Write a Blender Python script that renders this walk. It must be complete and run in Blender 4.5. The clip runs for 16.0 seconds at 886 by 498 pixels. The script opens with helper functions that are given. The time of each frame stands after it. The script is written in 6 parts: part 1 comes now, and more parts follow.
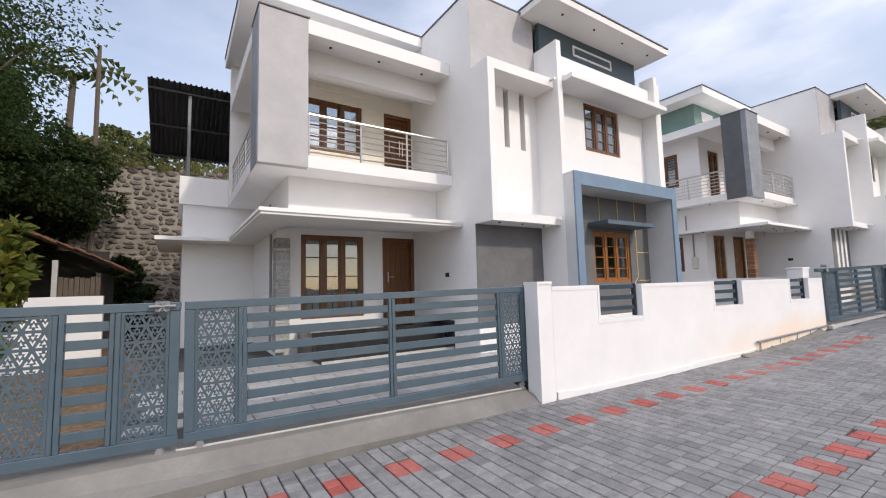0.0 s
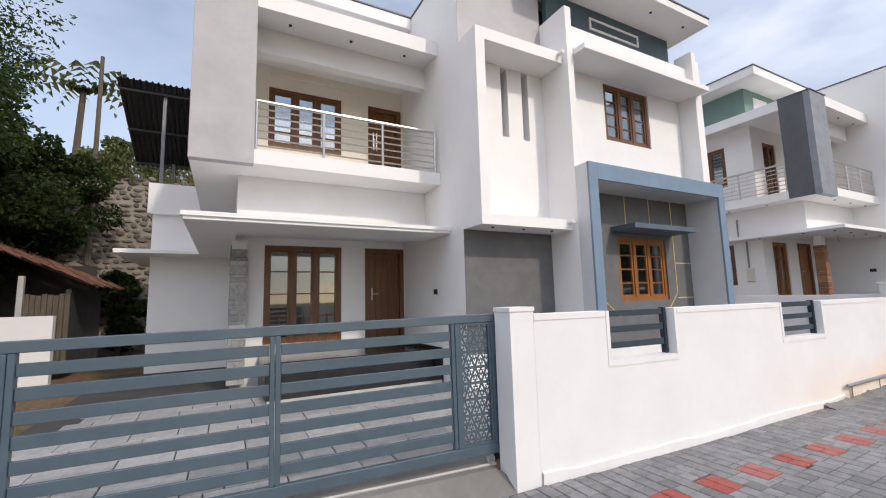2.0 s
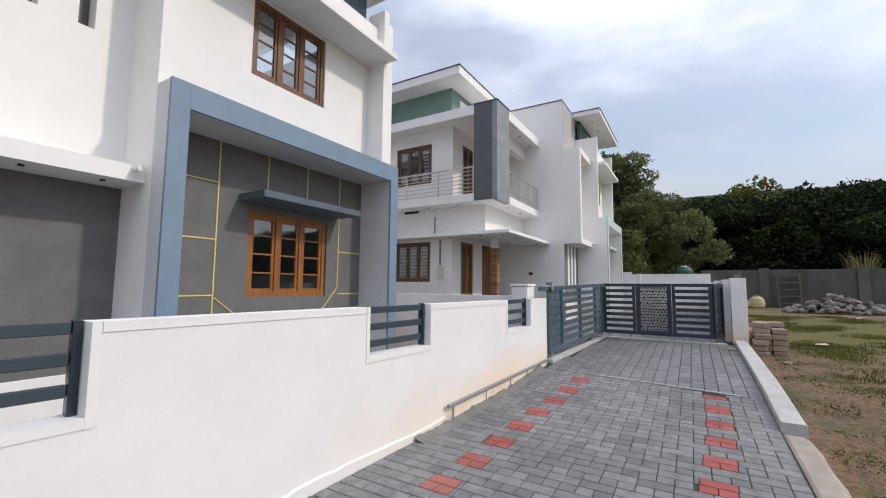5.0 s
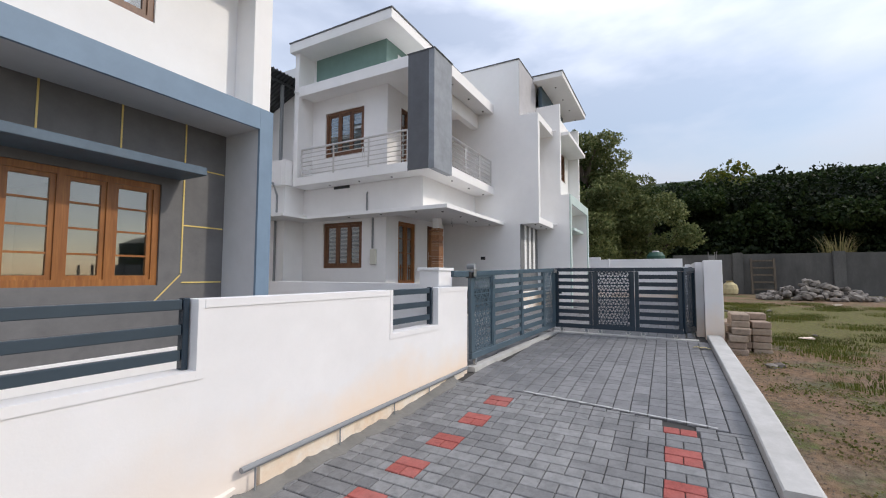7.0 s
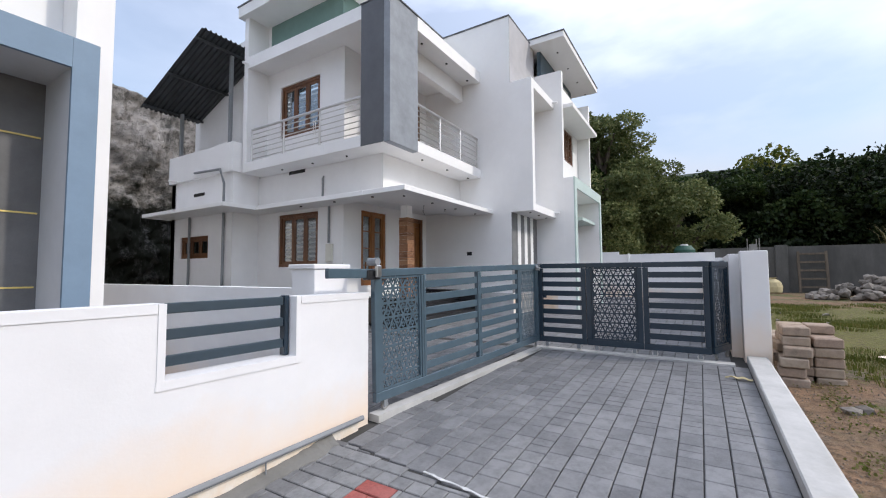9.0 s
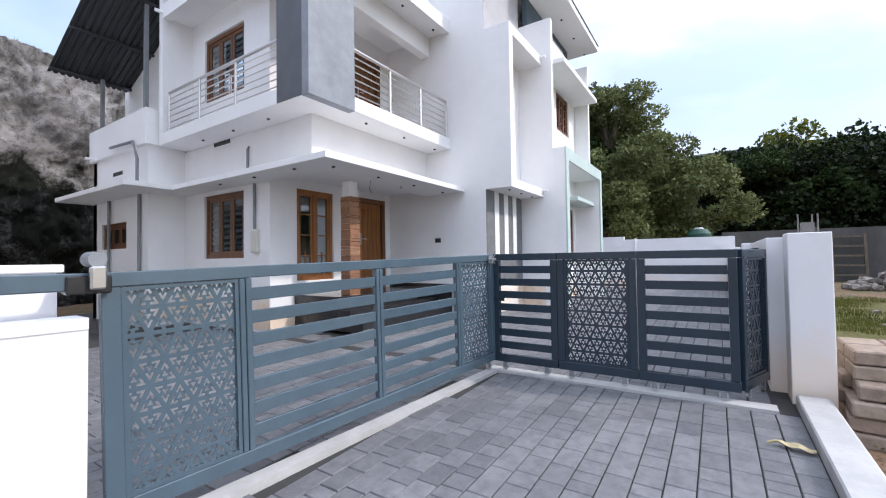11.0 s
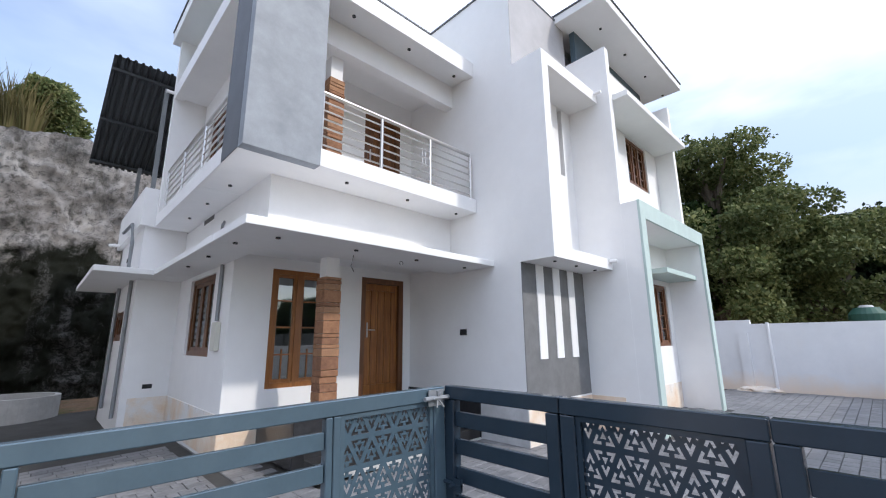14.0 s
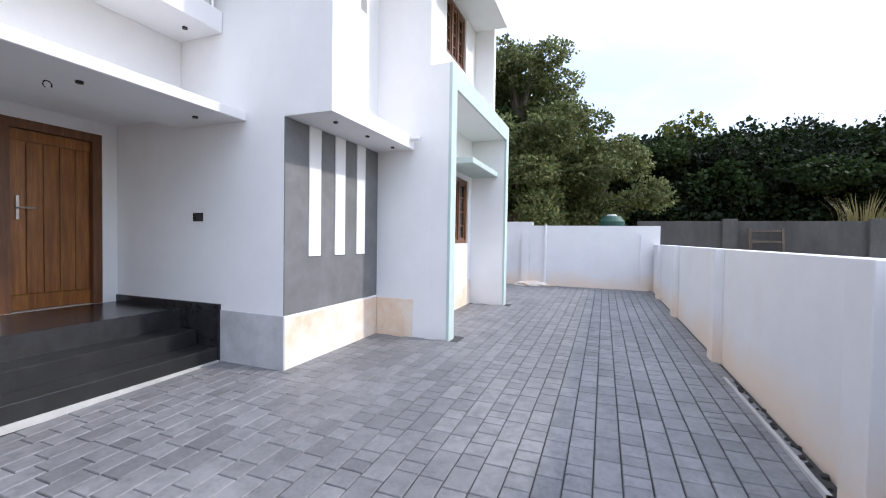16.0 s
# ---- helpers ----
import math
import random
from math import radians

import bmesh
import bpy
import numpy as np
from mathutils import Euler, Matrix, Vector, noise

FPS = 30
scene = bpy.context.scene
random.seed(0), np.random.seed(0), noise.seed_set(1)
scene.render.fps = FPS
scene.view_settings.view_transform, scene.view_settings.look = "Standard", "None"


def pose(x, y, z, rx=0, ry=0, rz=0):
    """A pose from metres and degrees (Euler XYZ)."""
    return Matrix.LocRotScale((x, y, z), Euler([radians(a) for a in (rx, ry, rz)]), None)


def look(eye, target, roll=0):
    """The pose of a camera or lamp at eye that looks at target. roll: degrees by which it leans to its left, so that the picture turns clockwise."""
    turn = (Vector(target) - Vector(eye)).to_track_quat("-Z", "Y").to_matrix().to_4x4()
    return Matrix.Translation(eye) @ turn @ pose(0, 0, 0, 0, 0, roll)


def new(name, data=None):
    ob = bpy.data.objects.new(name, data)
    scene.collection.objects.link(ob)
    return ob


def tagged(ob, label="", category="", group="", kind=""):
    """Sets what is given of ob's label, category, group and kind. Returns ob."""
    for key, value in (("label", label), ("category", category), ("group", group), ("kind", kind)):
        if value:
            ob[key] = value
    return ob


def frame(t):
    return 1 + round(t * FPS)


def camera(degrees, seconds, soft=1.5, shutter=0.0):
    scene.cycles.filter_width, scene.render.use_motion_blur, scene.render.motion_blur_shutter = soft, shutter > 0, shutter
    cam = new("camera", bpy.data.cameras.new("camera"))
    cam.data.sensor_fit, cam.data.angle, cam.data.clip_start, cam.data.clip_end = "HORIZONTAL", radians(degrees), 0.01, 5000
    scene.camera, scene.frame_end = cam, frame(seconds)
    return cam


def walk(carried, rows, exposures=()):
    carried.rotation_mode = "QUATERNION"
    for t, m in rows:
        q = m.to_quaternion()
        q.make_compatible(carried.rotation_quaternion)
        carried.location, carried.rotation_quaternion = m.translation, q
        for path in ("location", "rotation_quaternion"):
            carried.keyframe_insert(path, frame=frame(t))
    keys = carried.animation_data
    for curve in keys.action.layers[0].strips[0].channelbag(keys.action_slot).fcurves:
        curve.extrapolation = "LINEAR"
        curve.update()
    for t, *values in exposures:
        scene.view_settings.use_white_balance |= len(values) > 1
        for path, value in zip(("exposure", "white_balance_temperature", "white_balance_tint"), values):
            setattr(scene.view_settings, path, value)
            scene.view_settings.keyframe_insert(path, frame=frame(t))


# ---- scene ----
cam = camera(93.7, 16.0, soft=1.1)
PATH = [
    (0, (-0.141, 0.026, 1.509), (0.94, 1.699, 1.684), -1.5),
    (0.5, (0.222, 0.31, 1.487), (1.22, 2.034, 1.67), -1.9),
    (1, (0.595, 0.597, 1.506), (1.508, 2.366, 1.693), -1.8),
    (1.5, (0.958, 0.772, 1.59), (1.839, 2.556, 1.799), -1.6),
    (2, (1.429, 0.831, 1.612), (2.357, 2.587, 1.849), -1.5),
    (2.5, (1.887, 0.987, 1.616), (2.969, 2.65, 1.867), -1.3),
    (3, (2.392, 0.996, 1.612), (3.682, 2.507, 1.844), -0.8),
    (3.5, (2.903, 0.988, 1.618), (4.372, 2.329, 1.827), -0.2),
    (4, (3.434, 1.022, 1.629), (5.028, 2.214, 1.824), 0.3),
    (4.5, (3.999, 1.048, 1.629), (5.671, 2.129, 1.821), 0.2),
    (5, (4.535, 0.999, 1.645), (6.243, 2.025, 1.825), 0.5),
    (7.5, (7.226, 0.823, 1.608), (8.985, 1.767, 1.729), 0.1),
    (8, (7.769, 0.751, 1.646), (9.508, 1.732, 1.763), -0.3),
    (8.5, (8.334, 0.741, 1.621), (10.044, 1.77, 1.74), -0.1),
    (10.8, (10.682, 0.746, 1.671), (12.35, 1.846, 1.767), -1.2),
    (11, (10.877, 0.804, 1.697), (12.547, 1.903, 1.749), -0.8),
    (11.5, (11.358, 0.851, 1.677), (13.026, 1.954, 1.655), -0.4),
    (12, (11.787, 0.86, 1.755), (13.449, 1.972, 1.716), -0.2),
    (12.5, (12.178, 0.964, 1.861), (13.837, 2.082, 1.865), -0.4),
    (13, (12.561, 0.955, 1.902), (14.166, 2.123, 2.148), -0.9),
    (13.5, (12.909, 0.984, 1.997), (14.207, 2.384, 2.591), -2.5),
    (14, (13.29, 1.119, 1.995), (14.645, 2.527, 2.421), -0.5),
    (14.5, (13.805, 1.175, 1.939), (15.435, 2.317, 2.135), 0.2),
    (15, (14.29, 1.31, 1.888), (16.139, 2.073, 1.909), 0.7),
    (15.5, (14.683, 1.509, 1.913), (16.628, 1.972, 1.858), 0.2),
    (16, (14.932, 1.657, 1.917), (16.796, 2.379, 1.867), 0.9),
]
walk(cam, [(t, look(eye, target, roll)) for t, eye, target, roll in PATH],
     exposures=((0.0, 0.3, 7150, 14), (2.5, 0.2, 7150, 13), (5.0, 0.05, 7000, 12), (8.5, 0.25, 6750, 11), (10.8, 0.6, 6400, 13), (12.5, 0.92, 6400, 13), (13.0, 0.85, 6400, 12), (13.9, 0.5, 6350, 11), (15.0, 0.85, 6350, 13), (16.0, 0.85, 6350, 13)))

# ---- light ----
SUN_AZ, SUN_EL = radians(162), radians(38)   # azimuth clockwise from +y
world = bpy.data.worlds.new("sky")
scene.world = world
world.use_nodes = True
wn = world.node_tree
sky = wn.nodes.new("ShaderNodeTexSky")
sky.sky_type, sky.sun_disc = "NISHITA", False
sky.sun_elevation, sky.sun_rotation = SUN_EL, SUN_AZ
sky.air_density, sky.dust_density, sky.ozone_density = 1.1, 0.9, 1.6
wtc = wn.nodes.new("ShaderNodeTexCoord")
wmap = wn.nodes.new("ShaderNodeMapping")
wmap.inputs["Scale"].default_value = (1.0, 1.0, 2.6)
wno = wn.nodes.new("ShaderNodeTexNoise")
wno.inputs["Scale"].default_value, wno.inputs["Detail"].default_value = 1.7, 7.0
wra = wn.nodes.new("ShaderNodeValToRGB")
wra.color_ramp.elements[0].position, wra.color_ramp.elements[1].position = 0.36, 0.66
wra.color_ramp.elements[0].color, wra.color_ramp.elements[1].color = (0.3, 0.3, 0.3, 1), (0.97, 0.97, 0.97, 1)
wmix = wn.nodes.new("ShaderNodeMixRGB")
wn.links.new(wtc.outputs["Generated"], wmap.inputs["Vector"])
wn.links.new(wmap.outputs["Vector"], wno.inputs["Vector"])
wn.links.new(wno.outputs["Fac"], wra.inputs["Fac"])
wsx = wn.nodes.new("ShaderNodeSeparateXYZ")
wrg = wn.nodes.new("ShaderNodeMapRange")
wrg.inputs["From Min"].default_value, wrg.inputs["From Max"].default_value, wrg.inputs["To Min"].default_value = -0.1, 0.75, 0.8
wmu = wn.nodes.new("ShaderNodeMath")
wmu.operation = "MULTIPLY"
wn.links.new(wtc.outputs["Generated"], wsx.inputs[0])
wn.links.new(wsx.outputs["X"], wrg.inputs["Value"])
wn.links.new(wra.outputs["Color"], wmu.inputs[0])
wn.links.new(wrg.outputs["Result"], wmu.inputs[1])
# the sky clears towards the north
wno2 = wn.nodes.new("ShaderNodeMapRange")
wno2.inputs["From Min"].default_value, wno2.inputs["From Max"].default_value, wno2.inputs["To Min"].default_value, wno2.inputs["To Max"].default_value = 0.25, 0.8, 1.0, 0.4
wmu2 = wn.nodes.new("ShaderNodeMath")
wmu2.operation = "MULTIPLY"
wn.links.new(wsx.outputs["Y"], wno2.inputs["Value"])
wn.links.new(wmu.outputs[0], wmu2.inputs[0])
wn.links.new(wno2.outputs["Result"], wmu2.inputs[1])
wn.links.new(wmu2.outputs[0], wmix.inputs["Fac"])
# clouds are brighter overhead than near the horizon
wup = wn.nodes.new("ShaderNodeMapRange")
wup.inputs["From Min"].default_value, wup.inputs["From Max"].default_value = 0.05, 0.85
wup.inputs["To Min"].default_value, wup.inputs["To Max"].default_value = 0.62, 2.6
wup.interpolation_type = "SMOOTHSTEP"
wcl = wn.nodes.new("ShaderNodeMixRGB")
wcl.blend_type, wcl.inputs["Fac"].default_value, wcl.inputs["Color1"].default_value = "MULTIPLY", 1.0, (5.0, 5.4, 6.4, 1)
wn.links.new(wsx.outputs["Z"], wup.inputs["Value"])
wn.links.new(wup.outputs["Result"], wcl.inputs["Color2"])
wn.links.new(wcl.outputs["Color"], wmix.inputs["Color2"])
wn.links.new(sky.outputs["Color"], wmix.inputs["Color1"])
wbg = wn.nodes["Background"]
wbg.inputs["Strength"].default_value = 0.15
wn.links.new(wmix.outputs["Color"], wbg.inputs["Color"])
sun = new("sun", bpy.data.lights.new("sun", "SUN"))
sun.data.energy, sun.data.angle, sun.data.color = 1.5, radians(2.5), (1.0, 0.95, 0.87)
sun_dir = Vector((math.sin(SUN_AZ) * math.cos(SUN_EL), math.cos(SUN_AZ) * math.cos(SUN_EL), math.sin(SUN_EL)))
sun.matrix_world = look(sun_dir * 60, (0, 0, 0))


# ---- materials ----
def nodes_of(name, rough=0.8, metal=0.0, spec=0.5):
    m = bpy.data.materials.new(name)
    m.use_nodes = True
    b = m.node_tree.nodes["Principled BSDF"]
    b.inputs["Roughness"].default_value, b.inputs["Metallic"].default_value = rough, metal
    b.inputs["Specular IOR Level"].default_value = spec
    return m, m.node_tree.nodes, m.node_tree.links, b


def noise_node(n, l, coord, scale, detail=5.0, rough=0.6, stretch=(1, 1, 1)):
    mp = n.new("ShaderNodeMapping")
    mp.inputs["Scale"].default_value = stretch
    l.new(coord, mp.inputs["Vector"])
    t = n.new("ShaderNodeTexNoise")
    t.inputs["Scale"].default_value, t.inputs["Detail"].default_value, t.inputs["Roughness"].default_value = scale, detail, rough
    l.new(mp.outputs["Vector"], t.inputs["Vector"])
    return t.outputs["Fac"]


def ramp_node(n, l, fac, stops):
    r = n.new("ShaderNodeValToRGB")
    el = r.color_ramp.elements
    while len(el) < len(stops):
        el.new(0.5)
    for e, (p, c) in zip(el, stops):
        e.position, e.color = p, (*c, 1)
    l.new(fac, r.inputs["Fac"])
    return r.outputs["Color"]


def mix_node(n, l, fac, a, b, mode="MIX"):
    x = n.new("ShaderNodeMixRGB")
    x.blend_type = mode
    for sock, v in (("Fac", fac), ("Color1", a), ("Color2", b)):
        if isinstance(v, (int, float)):
            x.inputs[sock].default_value = v
        elif isinstance(v, tuple):
            x.inputs[sock].default_value = (*v, 1)
        else:
            l.new(v, x.inputs[sock])
    return x.outputs["Color"]


def bump_node(n, l, b, h, strength, dist=0.01):
    u = n.new("ShaderNodeBump")
    u.inputs["Strength"].default_value, u.inputs["Distance"].default_value = strength, dist
    l.new(h, u.inputs["Height"])
    l.new(u.outputs["Normal"], b.inputs["Normal"])


def mat_plain(name, col, rough=0.8, metal=0.0, var=0.12, scale=3.0, fine=60.0, bump=0.15, stretch=(1, 1, 1), spec=0.5, dirt=None):
    """Two scales of colour variation and a fine relief."""
    m, n, l, b = nodes_of(name, rough, metal, spec)
    co = n.new("ShaderNodeTexCoord").outputs["Object"]
    a = noise_node(n, l, co, scale, 6, 0.65, stretch)
    f = noise_node(n, l, co, fine, 3, 0.6, stretch)
    lo = tuple(c * (1 - var) for c in col)
    hi = tuple(min(1, c * (1 + var)) for c in col)
    c = ramp_node(n, l, a, [(0.3, lo), (0.7, hi)])
    c = mix_node(n, l, ramp_node(n, l, f, [(0.35, (0, 0, 0)), (0.65, (var, var, var))]), c, tuple(x * 0.8 for x in col))
    if dirt:
        d = noise_node(n, l, co, 1.1, 8, 0.7, (1, 1, 0.45))
        c = mix_node(n, l, ramp_node(n, l, d, [(0.52, (0, 0, 0)), (0.75, (0.55, 0.55, 0.55))]), c, dirt)
    l.new(c, b.inputs["Base Color"])
    bump_node(n, l, b, f, bump, 0.004)
    return m


def mat_wood(name, dark, light, rough=0.4, along="z"):
    m, n, l, b = nodes_of(name, rough)
    co = n.new("ShaderNodeTexCoord").outputs["Object"]
    st = {"z": (14, 14, 0.9), "x": (0.9, 14, 14)}[along]
    g = noise_node(n, l, co, 1.6, 7, 0.6, st)
    f = noise_node(n, l, co, 6.0, 4, 0.6, st)
    w = noise_node(n, l, co, 1.3, 2)
    c = ramp_node(n, l, g, [(0.28, dark), (0.72, light)])
    c = mix_node(n, l, ramp_node(n, l, f, [(0.4, (0, 0, 0)), (0.62, (0.5, 0.5, 0.5))]), c, dark)
    c = mix_node(n, l, ramp_node(n, l, w, [(0.4, (0, 0, 0)), (0.7, (0.3, 0.3, 0.3))]), c, tuple(x * 0.6 for x in dark))
    l.new(c, b.inputs["Base Color"])
    bump_node(n, l, b, f, 0.12, 0.003)
    return m


def mat_pieces(name, cols, rough=0.85, fine=45.0, bump=0.3, big=0.9, dust=(0.4, 0.39, 0.37), spec=0.3):
    """Pieces that differ: colour by object, stains across them, fine grain."""
    m, n, l, b = nodes_of(name, rough, 0, spec)
    oi = n.new("ShaderNodeObjectInfo").outputs["Random"]
    geo = n.new("ShaderNodeNewGeometry")
    isl = geo.outputs["Random Per Island"]
    add = n.new("ShaderNodeMath")
    add.operation = "ADD"
    l.new(oi, add.inputs[0]), l.new(isl, add.inputs[1])
    fr = n.new("ShaderNodeMath")
    fr.operation = "FRACT"
    l.new(add.outputs[0], fr.inputs[0])
    c = ramp_node(n, l, fr.outputs[0], [(i / max(1, len(cols) - 1), k) for i, k in enumerate(cols)])
    pos = geo.outputs["Position"]
    s = noise_node(n, l, pos, big, 8, 0.7)
    f = noise_node(n, l, pos, fine, 5, 0.7)
    k = noise_node(n, l, pos, 9.0, 6, 0.7)
    c = mix_node(n, l, ramp_node(n, l, s, [(0.45, (0, 0, 0)), (0.75, (0.55, 0.55, 0.55))]), c, dust)
    c = mix_node(n, l, ramp_node(n, l, k, [(0.42, (0, 0, 0)), (0.7, (0.6, 0.6, 0.6))]), c, tuple(x * 0.5 for x in cols[0]))
    c = mix_node(n, l, ramp_node(n, l, f, [(0.35, (0, 0, 0)), (0.7, (0.35, 0.35, 0.35))]), c, tuple(min(1, x * 1.6) for x in cols[-1]))
    l.new(c, b.inputs["Base Color"])
    bump_node(n, l, b, f, bump, 0.006)
    return m


def mat_glass(name, gloss=0.3, tint=(0.8, 0.86, 0.88)):
    m = bpy.data.materials.new(name)
    m.use_nodes = True
    n, l = m.node_tree.nodes, m.node_tree.links
    n.remove(n["Principled BSDF"])
    g, t, x = n.new("ShaderNodeBsdfGlossy"), n.new("ShaderNodeBsdfTransparent"), n.new("ShaderNodeMixShader")
    g.inputs["Roughness"].default_value = 0.02
    t.inputs["Color"].default_value = (*tint, 1)
    x.inputs["Fac"].default_value = gloss
    l.new(t.outputs[0], x.inputs[1]), l.new(g.outputs[0], x.inputs[2])
    l.new(x.outputs[0], n["Material Output"].inputs["Surface"])
    return m


def mat_leaf(name, cols, rough=0.55):
    m, n, l, b = nodes_of(name, rough, 0, 0.15)
    geo = n.new("ShaderNodeNewGeometry")
    c = ramp_node(n, l, geo.outputs["Random Per Island"], [(i / (len(cols) - 1), k) for i, k in enumerate(cols)])
    s = noise_node(n, l, geo.outputs["Position"], 0.5, 3)
    c = mix_node(n, l, ramp_node(n, l, s, [(0.4, (0, 0, 0)), (0.65, (0.6, 0.6, 0.6))]), c, tuple(x * 0.55 for x in cols[0]))
    l.new(c, b.inputs["Base Color"])
    tr = n.new("ShaderNodeBsdfTranslucent")
    l.new(c, tr.inputs["Color"])
    x = n.new("ShaderNodeMixShader")
    x.inputs["Fac"].default_value = 0.35
    l.new(b.outputs[0], x.inputs[1]), l.new(tr.outputs[0], x.inputs[2])
    l.new(x.outputs[0], n["Material Output"].inputs["Surface"])
    return m


WHITE = mat_plain("white_wall_paint", (0.83, 0.82, 0.81), 0.75, var=0.035, scale=1.4, bump=0.12, dirt=(0.8, 0.785, 0.765))
WALLW = mat_plain("compound_wall_paint", (0.77, 0.76, 0.76), 0.8, var=0.04, scale=2.0, bump=0.15, dirt=(0.79, 0.76, 0.72))


def splash(m, z_top, col):
    """Uneven reddish mud splash at the foot of a painted wall."""
    n, l = m.node_tree.nodes, m.node_tree.links
    b = n["Principled BSDF"]
    base = b.inputs["Base Color"].links[0].from_socket
    pos = n.new("ShaderNodeNewGeometry").outputs["Position"]
    sx = n.new("ShaderNodeSeparateXYZ")
    l.new(pos, sx.inputs[0])
    a = noise_node(n, l, pos, 0.9, 6, 0.65)
    ad = n.new("ShaderNodeMath")
    ad.operation, ad.inputs[1].default_value = "MULTIPLY_ADD", -0.9
    rise = n.new("ShaderNodeMapRange")
    rise.inputs["From Min"].default_value, rise.inputs["From Max"].default_value, rise.inputs["To Max"].default_value = 9.0, 15.0, 0.33
    l.new(sx.outputs["X"], rise.inputs["Value"])
    low = n.new("ShaderNodeMath")
    low.operation = "SUBTRACT"
    l.new(sx.outputs["Z"], low.inputs[0]), l.new(rise.outputs["Result"], low.inputs[1])
    l.new(a, ad.inputs[0]), l.new(low.outputs[0], ad.inputs[2])
    k = n.new("ShaderNodeMapRange")
    k.inputs["From Min"].default_value, k.inputs["From Max"].default_value, k.inputs["To Max"].default_value = z_top, z_top - 0.4, 0.75
    l.new(ad.outputs[0], k.inputs["Value"])
    q = n.new("ShaderNodeMapRange")
    q.inputs["From Min"].default_value, q.inputs["From Max"].default_value = 6.5, 9.5
    l.new(sx.outputs["X"], q.inputs["Value"])
    mu = n.new("ShaderNodeMath")
    mu.operation = "MULTIPLY"
    l.new(k.outputs["Result"], mu.inputs[0]), l.new(q.outputs["Result"], mu.inputs[1])
    l.new(mix_node(n, l, mu.outputs[0], base, col), b.inputs["Base Color"])


splash(WALLW, 0.3, (0.82, 0.64, 0.48))
SOFFIT = mat_plain("soffit_paint", (0.84, 0.84, 0.84), 0.8, var=0.03)
CREAM = mat_plain("cream_wall_paint", (0.84, 0.79, 0.68), 0.75, var=0.03)
def mat_stained():
    """White plaster with uneven peach mud stains."""
    m, n, l, b = nodes_of("mud_stained_plaster", 0.9)
    pos = n.new("ShaderNodeNewGeometry").outputs["Position"]
    a, f, g = noise_node(n, l, pos, 1.5, 7, 0.65), noise_node(n, l, pos, 40, 4, 0.7), noise_node(n, l, pos, 3.2, 8, 0.75, (1, 1, 0.6))
    c = ramp_node(n, l, a, [(0.38, (0.8, 0.79, 0.77)), (0.52, (0.8, 0.69, 0.57)), (0.64, (0.76, 0.58, 0.42)), (0.76, (0.8, 0.74, 0.66))])
    c = mix_node(n, l, ramp_node(n, l, g, [(0.56, (0, 0, 0)), (0.75, (0.5, 0.5, 0.5))]), c, (0.3, 0.22, 0.15))
    c = mix_node(n, l, ramp_node(n, l, f, [(0.4, (0, 0, 0)), (0.7, (0.15, 0.15, 0.15))]), c, (0.5, 0.36, 0.24))
    l.new(c, b.inputs["Base Color"])
    bump_node(n, l, b, f, 0.4, 0.004)
    return m


STAINED = mat_stained()
PANELG = mat_plain("pale_grey_texture_paint", (0.43, 0.42, 0.43), 0.6, var=0.1, scale=2.5, bump=0.2)
CHAR = mat_plain("charcoal_texture_paint", (0.10, 0.105, 0.115), 0.55, var=0.15, scale=3, bump=0.2)
STEEL_G = mat_plain("blue_grey_paint", (0.25, 0.27, 0.295), 0.6, var=0.2, scale=3)
DGREY = mat_plain("dark_grey_tile", (0.085, 0.085, 0.09), 0.4, var=0.15, scale=2.5)
LGREY = mat_plain("grey_cement_finish", (0.142, 0.141, 0.143), 0.65, var=0.16, scale=3.5, bump=0.25)
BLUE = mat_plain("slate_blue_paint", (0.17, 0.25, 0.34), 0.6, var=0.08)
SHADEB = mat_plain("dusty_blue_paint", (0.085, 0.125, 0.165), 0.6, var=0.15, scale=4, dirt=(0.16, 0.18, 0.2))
DBLUE = mat_plain("deep_blue_grey_paint", (0.07, 0.11, 0.14), 0.6, var=0.1)
MINT = mat_plain("mint_green_paint", (0.50, 0.60, 0.565), 0.65, var=0.06)
GREEN = mat_plain("sea_green_paint", (0.16, 0.26, 0.23), 0.65, var=0.08)
GOLD = mat_plain("brass_inlay", (0.78, 0.6, 0.2), 0.4, 0.0, var=0.1)
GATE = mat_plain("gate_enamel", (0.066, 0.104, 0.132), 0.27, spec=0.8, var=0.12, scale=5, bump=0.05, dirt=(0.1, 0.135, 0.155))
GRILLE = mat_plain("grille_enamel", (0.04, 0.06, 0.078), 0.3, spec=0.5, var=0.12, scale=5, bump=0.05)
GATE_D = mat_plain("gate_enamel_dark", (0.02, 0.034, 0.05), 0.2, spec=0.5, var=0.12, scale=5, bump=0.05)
BLACK = mat_plain("black_granite", (0.025, 0.025, 0.027), 0.22, var=0.4, scale=9, fine=120, bump=0.02)
GRANITE = mat_plain("dusty_black_granite", (0.018, 0.018, 0.019), 0.35, var=0.5, scale=7, fine=90, bump=0.05, dirt=(0.09, 0.085, 0.08))
CHROME = mat_plain("brushed_steel", (0.62, 0.6, 0.58), 0.3, 1.0, var=0.06, scale=20)
PIPE = mat_plain("grey_pipe", (0.22, 0.23, 0.24), 0.5, var=0.1)
WOODF = mat_wood("teak_frame", (0.09, 0.035, 0.014), (0.26, 0.11, 0.045))
WOODO = mat_wood("orange_teak_frame", (0.22, 0.075, 0.018), (0.46, 0.19, 0.05))
